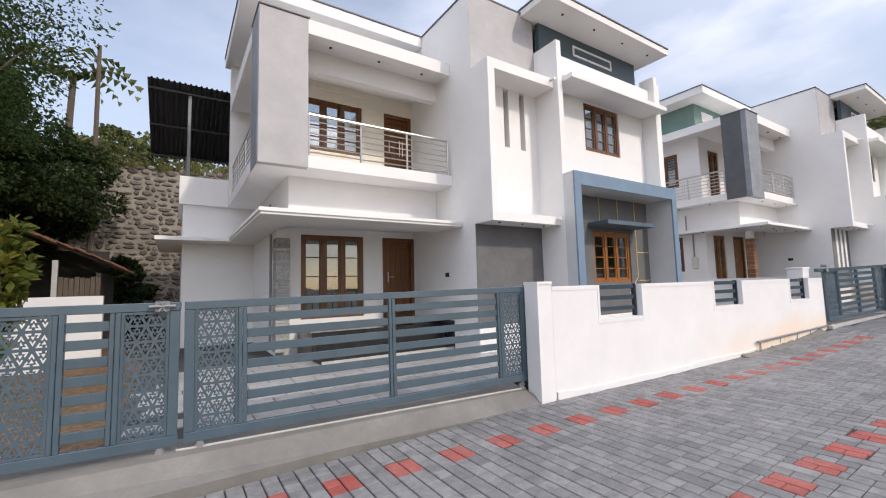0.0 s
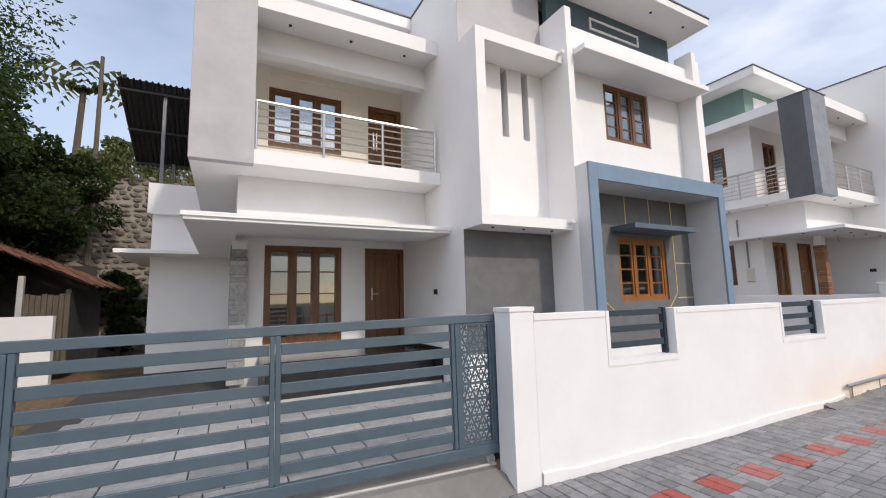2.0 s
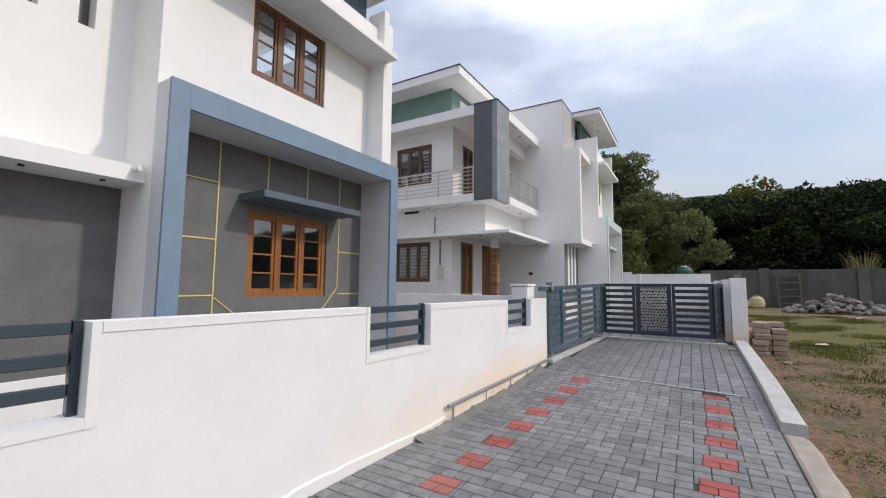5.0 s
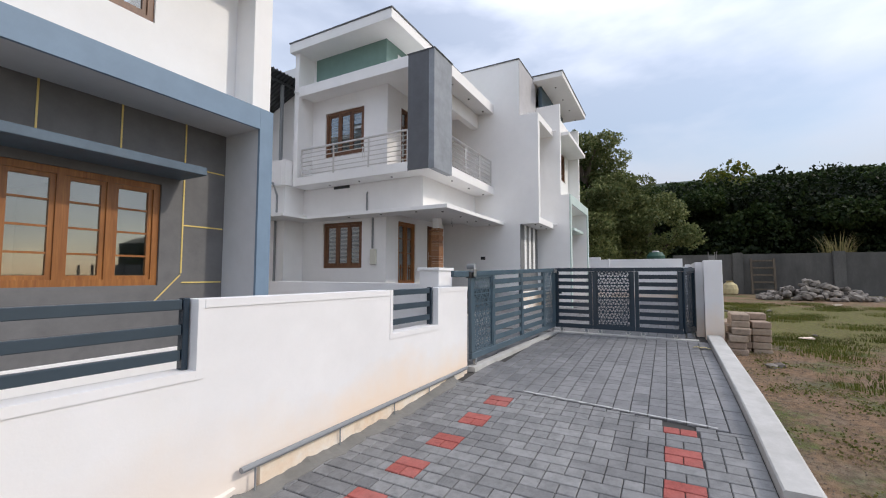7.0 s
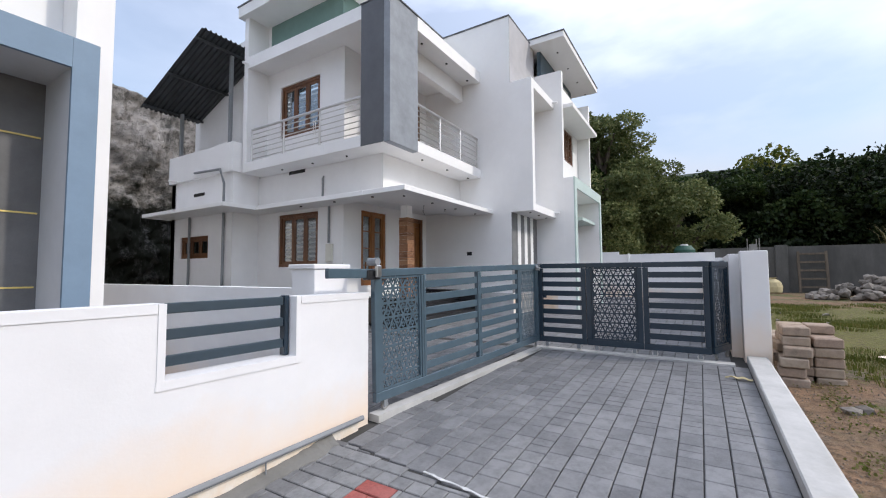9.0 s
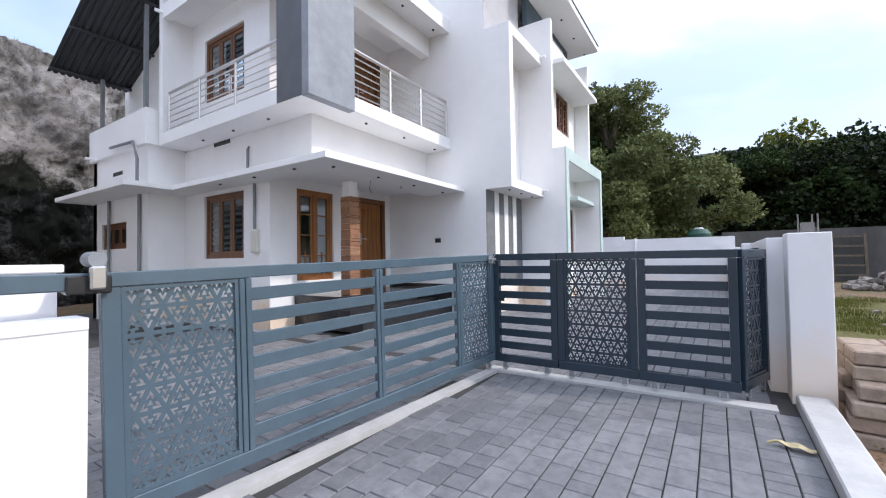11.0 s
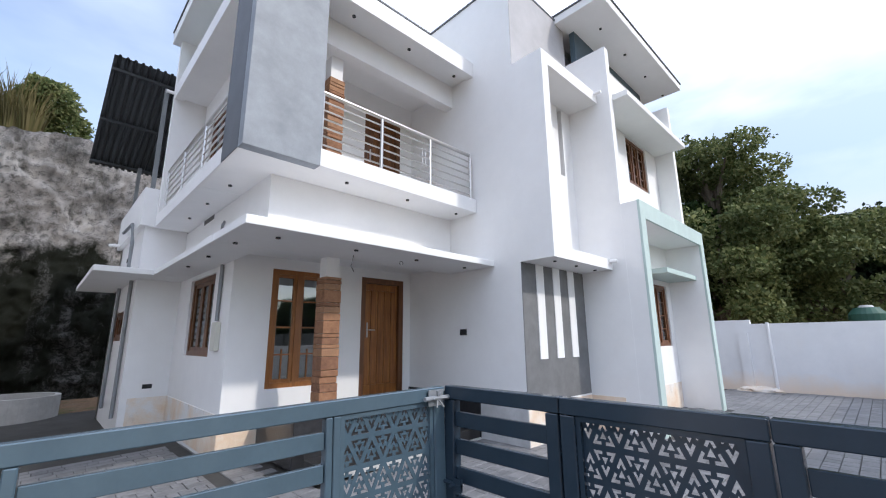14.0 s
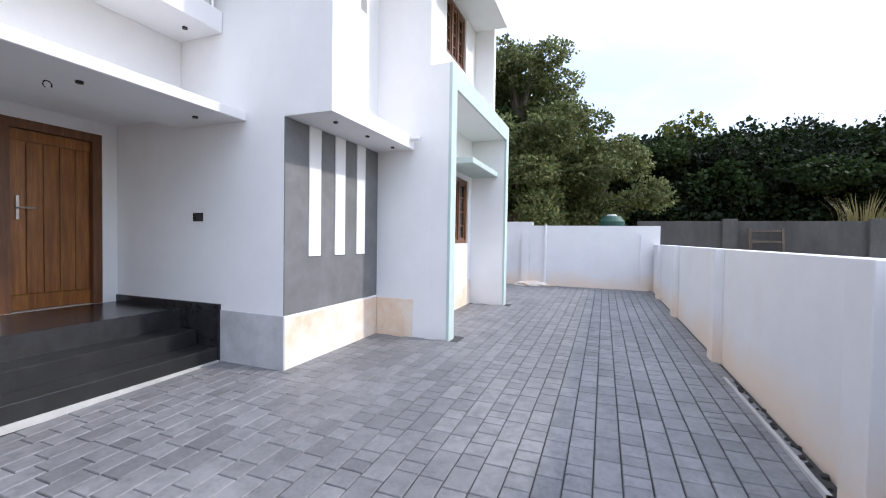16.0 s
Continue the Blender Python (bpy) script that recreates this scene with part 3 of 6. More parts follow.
# ---- the houses: one design, built twice ----
def house(off, st):
    """Two-storey flat-roofed house. Numbers are those of the house built at off = 0."""
    base = Vector((4.78, 8.9, 0.2))
    hs = empty("house", base + Vector(off), st["label"], "house", "row of white houses")
    xl, xs, cy = st["xl"], st["xs"], st["can_y"]
    RB, T, q, PY = st["right"], st["tower"], st["front"], st["panel_y"]

    def add(name, bm, mat, label=""):
        bmesh.ops.translate(bm, verts=bm.verts, vec=-base)
        return part(name, bm, mat, hs, label)

    def each(name, mat, *bs, bev=0.0):
        for b in bs:
            add(name, boxes(b, bev=bev), mat)

    def seat(ob):
        ob.matrix_basis = Matrix.Translation(-base) @ ob.matrix_basis
        return ob
    G = 0.0
    # ground storey: porch walls
    wy = 8.92
    win_h = st["gwin"]
    add("wall", pierced(xs, 4.775, G, 3.6, wy, wy + 0.2, [win_h[:4], (*st["gdoor"], st["pfl"], 2.66)], "y"), WHITE)
    seat(window(hs, "y", win_h[0], wy + 0.03, win_h[2], win_h[1] - win_h[0], win_h[3] - win_h[2], win_h[4], 3, st["gwood"], 0.45))
    seat(door(hs, "y", st["gdoor"][0], wy + 0.03, st["pfl"], st["gdoor"][1] - st["gdoor"][0], 2.66 - st["pfl"], st["dwood"]))
    side = [st["swin"]] if st["swin"] else []
    add("wall", pierced(wy + 0.2, 14.6, G, 3.6, xs, xs + 0.2, side, "x"), WHITE)
    if side:
        a = side[0]
        seat(shutter_window(hs, "x", a[1], xs + 0.04, a[2], a[1] - a[0], a[3] - a[2], 3, WOODF))
    # porch fascia, ceiling and canopy
    each("fascia", WHITE, (xs, 4.776, 7.86, 8.0, 2.785, 3.605), (xs, xs + 0.14, 8.0, wy, 2.785, 3.605))
    add("ceiling", boxes((xs + 0.14, 4.776, 8.0, wy, 2.80, 2.9)), SOFFIT)
    each("canopy", WHITE, (xl, 4.776, cy, 7.9, 2.69, 2.78), (xl, xs, 7.9, 11.1, 2.69, 2.78), (st["wcan"], xs, 11.1, 14.7, 2.69, 2.78), bev=0.006)
    if not st["stripes"]:
        each("drip_edge", WHITE, (xl - 0.025, 4.776, cy - 0.028, cy - 0.001, 2.74, 2.80), (xl - 0.025, xl - 0.001, cy, 11.1, 2.74, 2.80))
        add("batten", boxes((2.1, 3.7, wy - 0.03, wy - 0.002, 5.93, 5.985), bev=0.004), CREAM, "cream wiring batten above the balcony windows")
    for k in range(4 if st["stripes"] else 0):
        x = xl + 0.45 + k * 0.95
        add("spotlight", bar([(x, cy + 0.35, 2.672), (x, cy + 0.35, 2.70)], 0.026, 10), BLACK)
    for k in range(3 if st["stripes"] else 0):
        y = cy + 0.9 + k * 1.0
        add("spotlight", bar([(xl + 0.2, y, 2.672), (xl + 0.2, y, 2.70)], 0.026, 10), BLACK)
    # porch floor and steps in black granite
    px = st["porch_x"]
    add("porch_floor", boxes((px, 4.776, 7.83, wy, 0.2, st["pfl"]), bev=0.006), BLACK)
    add("step", boxes((px, 4.72, 7.55, 7.828, 0.2, 0.545), bev=0.006), GRANITE)
    add("step", boxes((px, 4.74, 7.27, 7.548, 0.2, 0.385), bev=0.006), GRANITE)
    add("cement_line", boxes((px, 4.74, 7.245, 7.268, 0.2, 0.255)), KERB)
    add("skirting", boxes((4.755, 4.778, 7.27, wy, st["pfl"] + 0.002, st["pfl"] + 0.08)), BLACK)
    add("skirting", boxes((4.742, 4.778, 7.27, 7.828, 0.2, st["pfl"])), BLACK)
    # side wing with parapet
    wx = st["wing_x"]
    wh = st["wwin"]
    add("wall", pierced(wx, xs, G, 3.66, 11.8, 12.0, [], "y"), WHITE)
    add("wall", pierced(12.0, 14.6, G, 3.66, wx, wx + 0.2, [wh] if wh else [], "x"), WHITE)
    if wh:
        seat(shutter_window(hs, "x", wh[1], wx + 0.04, wh[2], wh[1] - wh[0], wh[3] - wh[2], 3, WOODF))
    add("wall", boxes((wx, 11.0, 14.4, 14.6, G, 3.64)), WHITE)
    each("parapet", WHITE, (wx - 0.09, xs + 0.1, 11.7, 11.84, 3.63, 4.32), (wx - 0.09, wx + 0.06, 11.84, 14.6, 3.63, 4.32), bev=0.006)
    add("roof", boxes((wx + 0.06, xs + 0.1, 11.84, 14.6, 3.56, 3.7)), CONC)
    # rear shed roof on posts
    sx = st["shed_x"]
    bm = bmesh.new()
    n = 26
    for k in range(n):
        x0, x1 = sx + 3.0 * k / n, sx + 3.0 * (k + 1) / n
        xa, up = x0 + (x1 - x0) * 0.6, 0.035
        prof = [(x0, 0), (xa - 0.02, 0), (xa, up), (x1 - 0.02, up), (x1, 0)]
        for (a, u), (b, v) in zip(prof, prof[1:]):
            quad = [bm.verts.new(p) for p in ((a, 11.76, 6.66 + u), (b, 11.76, 6.66 + v), (b, 14.6, 5.5 + v), (a, 14.6, 5.5 + u))]
            bm.faces.new(quad)
    bmesh.ops.remove_doubles(bm, verts=bm.verts, dist=0.0005)
    bmesh.ops.solidify(bm, geom=bm.faces[:], thickness=0.003)
    sh = add("shed_roof", bm, METALSHEET, "dark corrugated metal sheet roof over the rear terrace")
    for y, z in ((12.0, 6.5), (13.2, 6.0), (14.4, 5.5)):
        add("beam", boxes((sx, sx + 3.0, y, y + 0.05, z, z + 0.05)), METALSHEET)
    for x in (sx + 0.85, sx + 2.6):
        add("post", boxes((x, x + 0.07, 12.05, 12.12, 3.7, 6.5)), PIPE)
        add("post", boxes((x, x + 0.07, 14.3, 14.37, 3.7, 5.55)), PIPE)
        add("beam", boxes((x, x + 0.05, 12.1, 12.15, 6.44, 6.5)), METALSHEET)
    # balcony
    each("balcony_slab", WHITE, (xl, 4.776, PY + 0.005, wy, 3.607, 3.83), (xl, xs + 0.2, wy, 11.65, 3.607, 3.83), bev=0.006)
    add("upper_floor", boxes((xs + 0.2, 10.5, wy, 14.4, 3.602, 3.8)), ROOM)
    up = xs + st["up"]
    uw, ud = st["uwin"], st["udoor"]
    add("wall", pierced(up, 4.776, 3.83, 6.1, wy, wy + 0.2, [uw[:4], ud], "y"), CREAM if st["cream"] else WHITE)
    seat(window(hs, "y", uw[0], wy + 0.03, uw[2], uw[1] - uw[0], uw[3] - uw[2], uw[4], 3, WOODF))
    seat(door(hs, "y", ud[0], wy + 0.03, ud[2], ud[1] - ud[0], ud[3] - ud[2], WOODM))
    us = st["uswin"]
    add("wall", pierced(wy + 0.2, 11.5, 3.83, 7.3, up, up + 0.2, [us], "x"), WHITE)
    seat(shutter_window(hs, "x", us[1], up + 0.04, us[2], us[1] - us[0], us[3] - us[2], 3, WOODF))
    add("wall", boxes((xl, up + 0.2, 11.5, 11.65, 3.83, 7.3)), WHITE)
    add("wall", boxes((up, up + 0.2, 11.65, 14.6, 3.7, 7.3)), WHITE)
    pm, pm2 = st["panel"]
    add("panel", boxes((xl - 0.004, xl + st["pw"], PY, PY + 0.145, 3.603, 6.33), bev=0.004), pm)
    add("panel", boxes((xl - 0.006, xl + 0.14, PY + 0.146, 7.95, 3.611, 6.33), bev=0.004), pm2)
    each("coping", CHAR, (xl - 0.02, xl + st["pw"] + 0.02, PY - 0.02, PY + 0.165, 6.332, 6.352), (xl - 0.02, xl + 0.16, PY + 0.165, 7.97, 6.332, 6.352))
    xr = xl + st["pw"]
    railing(hs, (xr - base.x + 0.02, PY + 0.065 - base.y), (4.70 - base.x, PY + 0.065 - base.y), 3.83 - base.z, 0.76, 4, 6)
    railing(hs, (xl - base.x + 0.07, 11.4 - base.y), (xl - base.x + 0.07, 8.0 - base.y), 3.83 - base.z, 0.76, 4, 6)
    # balcony roof with dropped beam
    each("balcony_roof", WHITE, (xr, 4.776, PY + 0.005, PY + 0.155, 6.06, 6.33), (xl, xl + 0.15, 7.95, 11.5, 6.06, 6.33), (xr, 4.776, PY + 0.155, wy + 0.2, 6.1, 6.3), (xl + 0.15, up + 0.2, wy, 11.5, 6.1, 6.3), (xl + 0.14, xr, PY + 0.155, wy, 6.1, 6.3))
    add("beam", boxes((xl + 0.6, 4.776, 7.76, 7.95, 5.68, 6.098)), WHITE)
    for k in range(3):
        x = xr + 0.5 + k * 1.0
        add("spotlight", bar([(x, 7.5, 6.082), (x, 7.5, 6.11)], 0.026, 10), BLACK)
        if not st["stripes"]:
            continue
        add("spotlight", bar([(x, 7.5, 3.588), (x, 7.5, 3.615)], 0.024, 10), BLACK)
        add("spotlight", bar([(xl + 0.3, 8.6 + k, 3.588), (xl + 0.3, 8.6 + k, 3.615)], 0.024, 10), BLACK)
    # set-back top storey and its roof
    add("wall", boxes((up + 0.2, 4.776, wy + 0.05, wy + 0.25, 6.3, 7.3)), st["topwall"])
    add("wall", boxes((up - 0.004, up + 0.2, wy + 0.05, 11.4, 6.302, 7.296)), st["topwall"])
    add("wall", boxes((up + 0.5, up + 1.3, wy + 0.03, wy + 0.046, 6.75, 7.1)), st["slit"])
    add("roof", boxes((xl - 0.12, 4.776, 8.35, 11.75, 7.3, 7.55), bev=0.006), WHITE)
    add("roof_edge", boxes((xl - 0.14, 4.776, 8.33, 11.77, 7.552, 7.58)), CHAR)
    # stair tower, framed box with slots, niche
    add("wall", boxes((4.78, 4.98, 6.46, 12.0, G, 5.88)), st["tower_side"])
    add("wall", boxes((4.78, 4.98, 6.46, 12.0, 5.88, 7.55)), st["tower_side"])
    slots = [(5.18 + k * 0.46, 5.325 + k * 0.46, 4.39, 5.665) for k in range(3)]
    add("wall", pierced(4.982, T, 2.85, 5.88, 6.46, 6.66, slots, "y"), WHITE)
    add("wall", boxes((4.982, T, 6.46, 6.66, 5.884, 7.55)), WHITE)
    add("panel", boxes((4.784, T - 0.002, 6.452, 6.459, 5.884, 7.548)), PANELG)
    add("wall", boxes((4.982, T, 6.52, 6.7, G, 2.846)), LGREY)
    # charcoal sheets behind the open slots, painted in place of the dark inside
    for k in range(3):
        a = slots[k]
        add("slot_shade", boxes((a[0] - 0.04, a[1] + 0.04, 6.668, 6.69, a[2] - 0.04, a[3] + 0.04)), CHAR)
    add("roof", boxes((4.76, T + 0.02, 6.44, 12.0, 7.552, 7.585)), CHAR)
    each("frame_box", WHITE, (4.78, 4.95, 5.91, 6.46, 2.70, 5.88), (4.95, T - 0.002, 5.91, 6.458, 5.68, 5.88), (4.95, T - 0.002, 5.91, 6.458, 2.70, 2.87))
    for z in (5.83, 2.83):
        add("spout", bar([(T - 0.1, 5.93, z), (T - 0.1, 5.78, z - 0.01)], 0.032, 12), WHITE)
    for k in range(3):
        add("spotlight", bar([(5.1 + k * 0.6, 6.1, 2.684), (5.1 + k * 0.6, 6.1, 2.71)], 0.024, 10), BLACK)
    if st["stripes"]:
        add("niche_panel", boxes((4.784, T, 6.449, 6.459, 0.77, 2.695)), STEEL_D)
        for a in (5.13, 5.58, 6.02):
            add("stripe", boxes((a, a + 0.19, 6.436, 6.448, 1.34, 2.696)), WHITE)
        add("plinth", boxes((4.776, T, 6.452, 6.519, 0.18, 0.766)), WHITE)
        add("plinth", boxes((4.782, T - 0.01, 6.436, 6.450, 0.19, 0.74)), STAINED)
        add("plinth", boxes((4.764, 4.779, 6.436, 7.266, 0.19, 0.768)), PLINTHG, "grey water-stained plinth band")
        add("plinth", boxes((T - 0.015, T - 0.003, 5.9, 6.43, 0.19, 0.74)), STAINED)
    else:
        add("niche_panel", boxes((4.784, T, 6.447, 6.459, 0.2, 2.698)), LGREY)
        add("plinth", boxes((4.77, T, 6.405, 6.446, 0.15, 0.735), bev=0.006), WHITE)
        add("plinth", boxes((T + 0.194, RB - 0.244, 6.14 + q, 6.18 + q, 0.15, 0.735), bev=0.006), WHITE)
    # right block
    add("wall", boxes((T, T + 0.14, 5.79 + q, 9.0, G, 6.72)), WHITE)
    gw, fw = st["gw"], st["fw"]
    add("wall", pierced(T + 0.142, RB, G, 3.52, 6.19 + q, 6.39 + q, [gw], "y"), LGREY if not st["stripes"] else WHITE)
    add("wall", pierced(T + 0.142, RB, 3.522, 6.1, 6.19 + q, 6.39 + q, [fw], "y"), WHITE)
    add("parapet", boxes((T + 0.142, RB, 5.95 + q, 6.388 + q, 6.102, 6.52), bev=0.004), WHITE)
    each("wall", WHITE, (RB - 0.14, RB, 5.8 + q, 6.188 + q, 3.78, 6.85), (RB + 0.002, RB + 0.18, 5.85 + q, 14.6, G, 6.7))
    seat(window(hs, "y", gw[0], 6.22 + q, gw[2], gw[1] - gw[0], gw[3] - gw[2], 3, 3, WOODO if not st["stripes"] else WOODF))
    seat(window(hs, "y", fw[0], 6.22 + q, fw[2], fw[1] - fw[0], fw[3] - fw[2], 3, 3, WOODF))
    add("eave", boxes((T + 0.16, st["ev_r"], 5.54 + q, 6.188 + q, st["ev_z"], st["ev_z"] + 0.11), bev=0.006), WHITE)
    add("top_band", boxes((T + 0.142, RB, 6.395 + q, 6.5 + q, 6.3, 7.48)), st["band"])
    a, z = 7.9, 7.02
    each("window_trim", WHITE, (a, a + 1.5, 6.37 + q, 6.394 + q, z, z + 0.04), (a, a + 1.5, 6.37 + q, 6.394 + q, z + 0.22, z + 0.26), (a, a + 0.04, 6.37 + q, 6.394 + q, z + 0.04, z + 0.22), (a + 1.46, a + 1.5, 6.37 + q, 6.394 + q, z + 0.04, z + 0.22))
    add("roof", boxes((6.25, st["rf_r"], 5.62 + q, 12.0, 7.485, 7.64), bev=0.006), WHITE)
    add("roof_edge", boxes((6.23, st["rf_r"] + 0.02, 5.60 + q, 12.02, 7.642, 7.67)), CHAR)
    for k in range(4):
        add("spotlight", bar([(7.0 + k * 1.1, 5.9, 7.468), (7.0 + k * 1.1, 5.9, 7.49)], 0.026, 10), BLACK)
    # projecting surround of the ground window
    each("surround", SURR if not st["stripes"] else WHITE, (T + 0.002, T + 0.19, 5.53 + q, 6.188 + q, G, 3.77), (RB - 0.24, RB - 0.05, 5.53 + q, 6.188 + q, G, 3.77), (T + 0.192, RB - 0.242, 5.53 + q, 6.188 + q, 3.5, 3.77))
    each("surround_edge", st["trim"], (T - 0.002, T + 0.194, 5.49 + q, 5.528 + q, G, 3.774), (RB - 0.244, RB - 0.046, 5.49 + q, 5.528 + q, G, 3.774), (T + 0.196, RB - 0.246, 5.49 + q, 5.528 + q, 3.496, 3.774))
    add("surround_edge", boxes((T + 0.15, RB - 0.16, 5.53 + q, 6.18 + q, 3.772, 3.785)), st["trim"])
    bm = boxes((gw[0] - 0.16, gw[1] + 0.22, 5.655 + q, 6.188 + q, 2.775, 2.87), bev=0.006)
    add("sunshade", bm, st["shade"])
    if not st["stripes"]:
        gy0, gy1 = 6.182 + q, 6.189 + q
        for x, z0 in ((7.54, 0.3), (8.26, 2.875), (8.97, 2.875), (9.67, 1.62)):
            add("inlay", boxes((x, x + 0.016, gy0 - 0.002, gy1, z0, 3.5)), GOLD)
        for z in (2.95, 2.21, 1.5):
            add("inlay", boxes((6.8, 7.538, gy0 - 0.002, gy1, z, z + 0.016)), GOLD)
            add("inlay", boxes((9.69, 10.2, gy0 - 0.002, gy1, z, z + 0.016)), GOLD)
        for s in ((7.55, 1.49, 7.93, 1.2), (9.67, 1.6, 9.3, 1.2)):
            add("inlay", bar([(s[0], 6.184, s[1]), (s[2], 6.184, s[3])], 0.009, 4), GOLD)
    else:
        add("plinth", boxes((T + 0.2, RB - 0.26, 6.176 + q, 6.187 + q, 0.19, 0.74)), STAINED)
    # closing walls and inner floors
    add("wall", boxes((xs, RB + 0.18, 14.602, 14.8, G, 7.3)), WHITE)
    add("floor", boxes((xs + 0.2, RB, wy + 0.2, 14.4, 0.5, 0.7)), ROOM)
    add("ceiling", boxes((4.98, RB, 6.7, 14.6, 7.3, 7.48)), ROOM)
    # rain pipe and meter on the side wall
    z0 = 1.9 if st["swin"] else 0.4
    add("pipe", bar([(xs - 0.03, wy + 0.4, z0), (xs - 0.03, wy + 0.4, 2.68)], 0.025, 8), PIPE)
    add("pipe", bar([(xs - 0.03, wy + 0.6, 2.79), (xs - 0.03, wy + 0.6, 3.3), (xs + 0.0, wy + 0.6, 3.36)], 0.022, 8), PIPE)
    add("socket", boxes((4.77, 4.779, st["sock"], st["sock"] + 0.14, 1.69, 1.78)), BLACK)
    if st["swin"]:
        add("meter_box", boxes((xs - 0.07, xs, wy + 0.28, wy + 0.46, 1.5, 1.88), bev=0.01), PLASTIC, "small cream electricity meter box")
        add("plinth", boxes((xs - 0.012, xs - 0.001, wy + 0.02, 11.8, 0.19, 0.72)), STAINED)
        add("plinth", boxes((wx + 0.1, xs - 0.013, 11.788, 11.799, 0.19, 0.72)), STAINED)
        add("plinth", boxes((xs - 0.012, px - 0.002, wy - 0.012, wy - 0.001, 0.19, 0.5)), STAINED)
        add("socket", boxes((xs - 1.0 + 0.62, xs - 1.0 + 0.76, 11.79, 11.799, 0.86, 0.93)), BLACK)
        add("spout", bar([(xl - 0.14, 11.5, 6.16), (xl + 0.1, 11.5, 6.17)], 0.032, 10), WHITE)
        add("spout", bar([(wx - 0.28, 14.2, 3.66), (wx + 0.05, 14.2, 3.67)], 0.032, 10), WHITE)
        add("vent", boxes((wx - 0.004, wx + 0.01, 13.0, 13.5, 3.2, 3.28)), BLACK)
        add("vent", boxes((xs - 0.005, xs + 0.01, 10.12, 10.67, 3.53, 3.61)), BLACK)
        wire = [(2.75, 7.6, 2.69), (2.72, 7.6, 2.55), (2.75, 7.58, 2.48)]
        add("wire", bar(wire, 0.006, 5), BLACK)
        hook = [(3.45 + 0.028 * math.cos(u), 7.5, 2.66 + 0.028 * math.sin(u)) for u in [k * math.pi / 6 for k in range(-1, 9)]]
        add("ceiling_hook", bar(hook, 0.005, 6), BLACK)
        for y in (12.1, 13.6):
            add("pipe", bar([(wx - 0.04, y, 0.4), (wx - 0.04, y, 2.69)], 0.03, 8), PIPE)
        add("pipe", bar([(wx - 0.13, 11.95, 2.8), (wx - 0.13, 11.95, 3.35), (wx - 0.15, 12.1, 3.7), (wx - 0.15, 13.2, 3.75)], 0.03, 8), PIPE)
    for px0, px1, py0, py1, z0, z1, zt in st["pillars"]:
        stone_pillar(hs, px0 - base.x, px1 - base.x, py0 - base.y, py1 - base.y, z0 - base.z, z1 - base.z, st["stone"], zt - base.z, 3)
    return hs


PLINTHG = mat_plain("grey_stained_plaster", (0.5, 0.5, 0.5), 0.9, var=0.2, scale=3, fine=30, bump=0.3, dirt=(0.3, 0.28, 0.25))
SURR = mat_plain("light_grey_paint", (0.6, 0.61, 0.63), 0.7, var=0.05)
STEEL_D = mat_plain("dark_cement_finish", (0.17, 0.17, 0.17), 0.65, var=0.2, scale=3.5, bump=0.25)
house((0, 0, 0), dict(
    label="white two-storey house with slate-blue window surround", right=10.46, tower=6.6, front=0.0, panel_y=7.185, up=0.16, gdoor=(3.92, 4.76), dwood=WOODM, pfl=0.7, sock=7.42, ev_z=5.82,
    gw=(8.0, 9.42, 1.48, 2.68), fw=(7.92, 9.26, 4.6, 5.77), xl=0.94, xs=1.57, can_y=6.87, gwin=(2.06, 3.45, 0.88, 2.66, 3), gwood=WOODF, swin=None,
    wcan=-0.55, porch_x=2.0, wing_x=-0.02, wwin=None, shed_x=-0.82, uwin=(2.07, 3.44, 4.53, 5.7, 3), udoor=(4.0, 4.74, 3.86, 5.7), uswin=(9.6, 10.8, 4.6, 5.7),
    cream=True, panel=(PANELG, STEEL_G), pw=0.81, stone=STONE, topwall=DBLUE, slit=WHITE, tower_side=WHITE, stripes=False, band=DBLUE, trim=BLUE, shade=SHADEB,
    ev_r=10.4, rf_r=10.8, pillars=[(1.51, 1.765, 8.6, 8.9, 0.3, 2.53, 2.69)]))
house((13.34, -1.91, 0.37), dict(
    label="white two-storey house with charcoal balcony panel", right=9.9, tower=6.54, front=-0.1, panel_y=7.25, up=0.0, gdoor=(3.74, 4.62), dwood=WOODD, pfl=0.75, sock=7.53, ev_z=5.72,
    gw=(8.15, 9.45, 1.46, 2.68), fw=(8.12, 9.16, 4.68, 5.7), xl=1.19, xs=1.73, can_y=6.93, gwin=(2.26, 3.10, 0.99, 2.64, 2), gwood=WOODO, swin=(9.69, 11.03, 1.41, 2.62),
    wcan=0.42, porch_x=2.2, wing_x=1.07, wwin=(12.8, 14.1, 1.65, 2.2), shed_x=0.25, uwin=(2.35, 3.1, 3.9, 5.7, 2), udoor=(3.7, 4.5, 3.86, 5.7), uswin=(9.67, 11.02, 4.44, 5.68),
    cream=False, panel=(STEEL_G, CHAR), pw=0.86, stone=BSTONE, topwall=GREEN, slit=WHITE, tower_side=WHITE, stripes=True, band=DBLUE, trim=MINT, shade=MINT,
    ev_r=9.75, rf_r=10.4, pillars=[(2.51, 2.735, 7.86, 8.07, 0.3, 2.43, 2.69), (2.46, 2.69, 7.93, 8.13, 3.83, 5.32, 5.68)]))


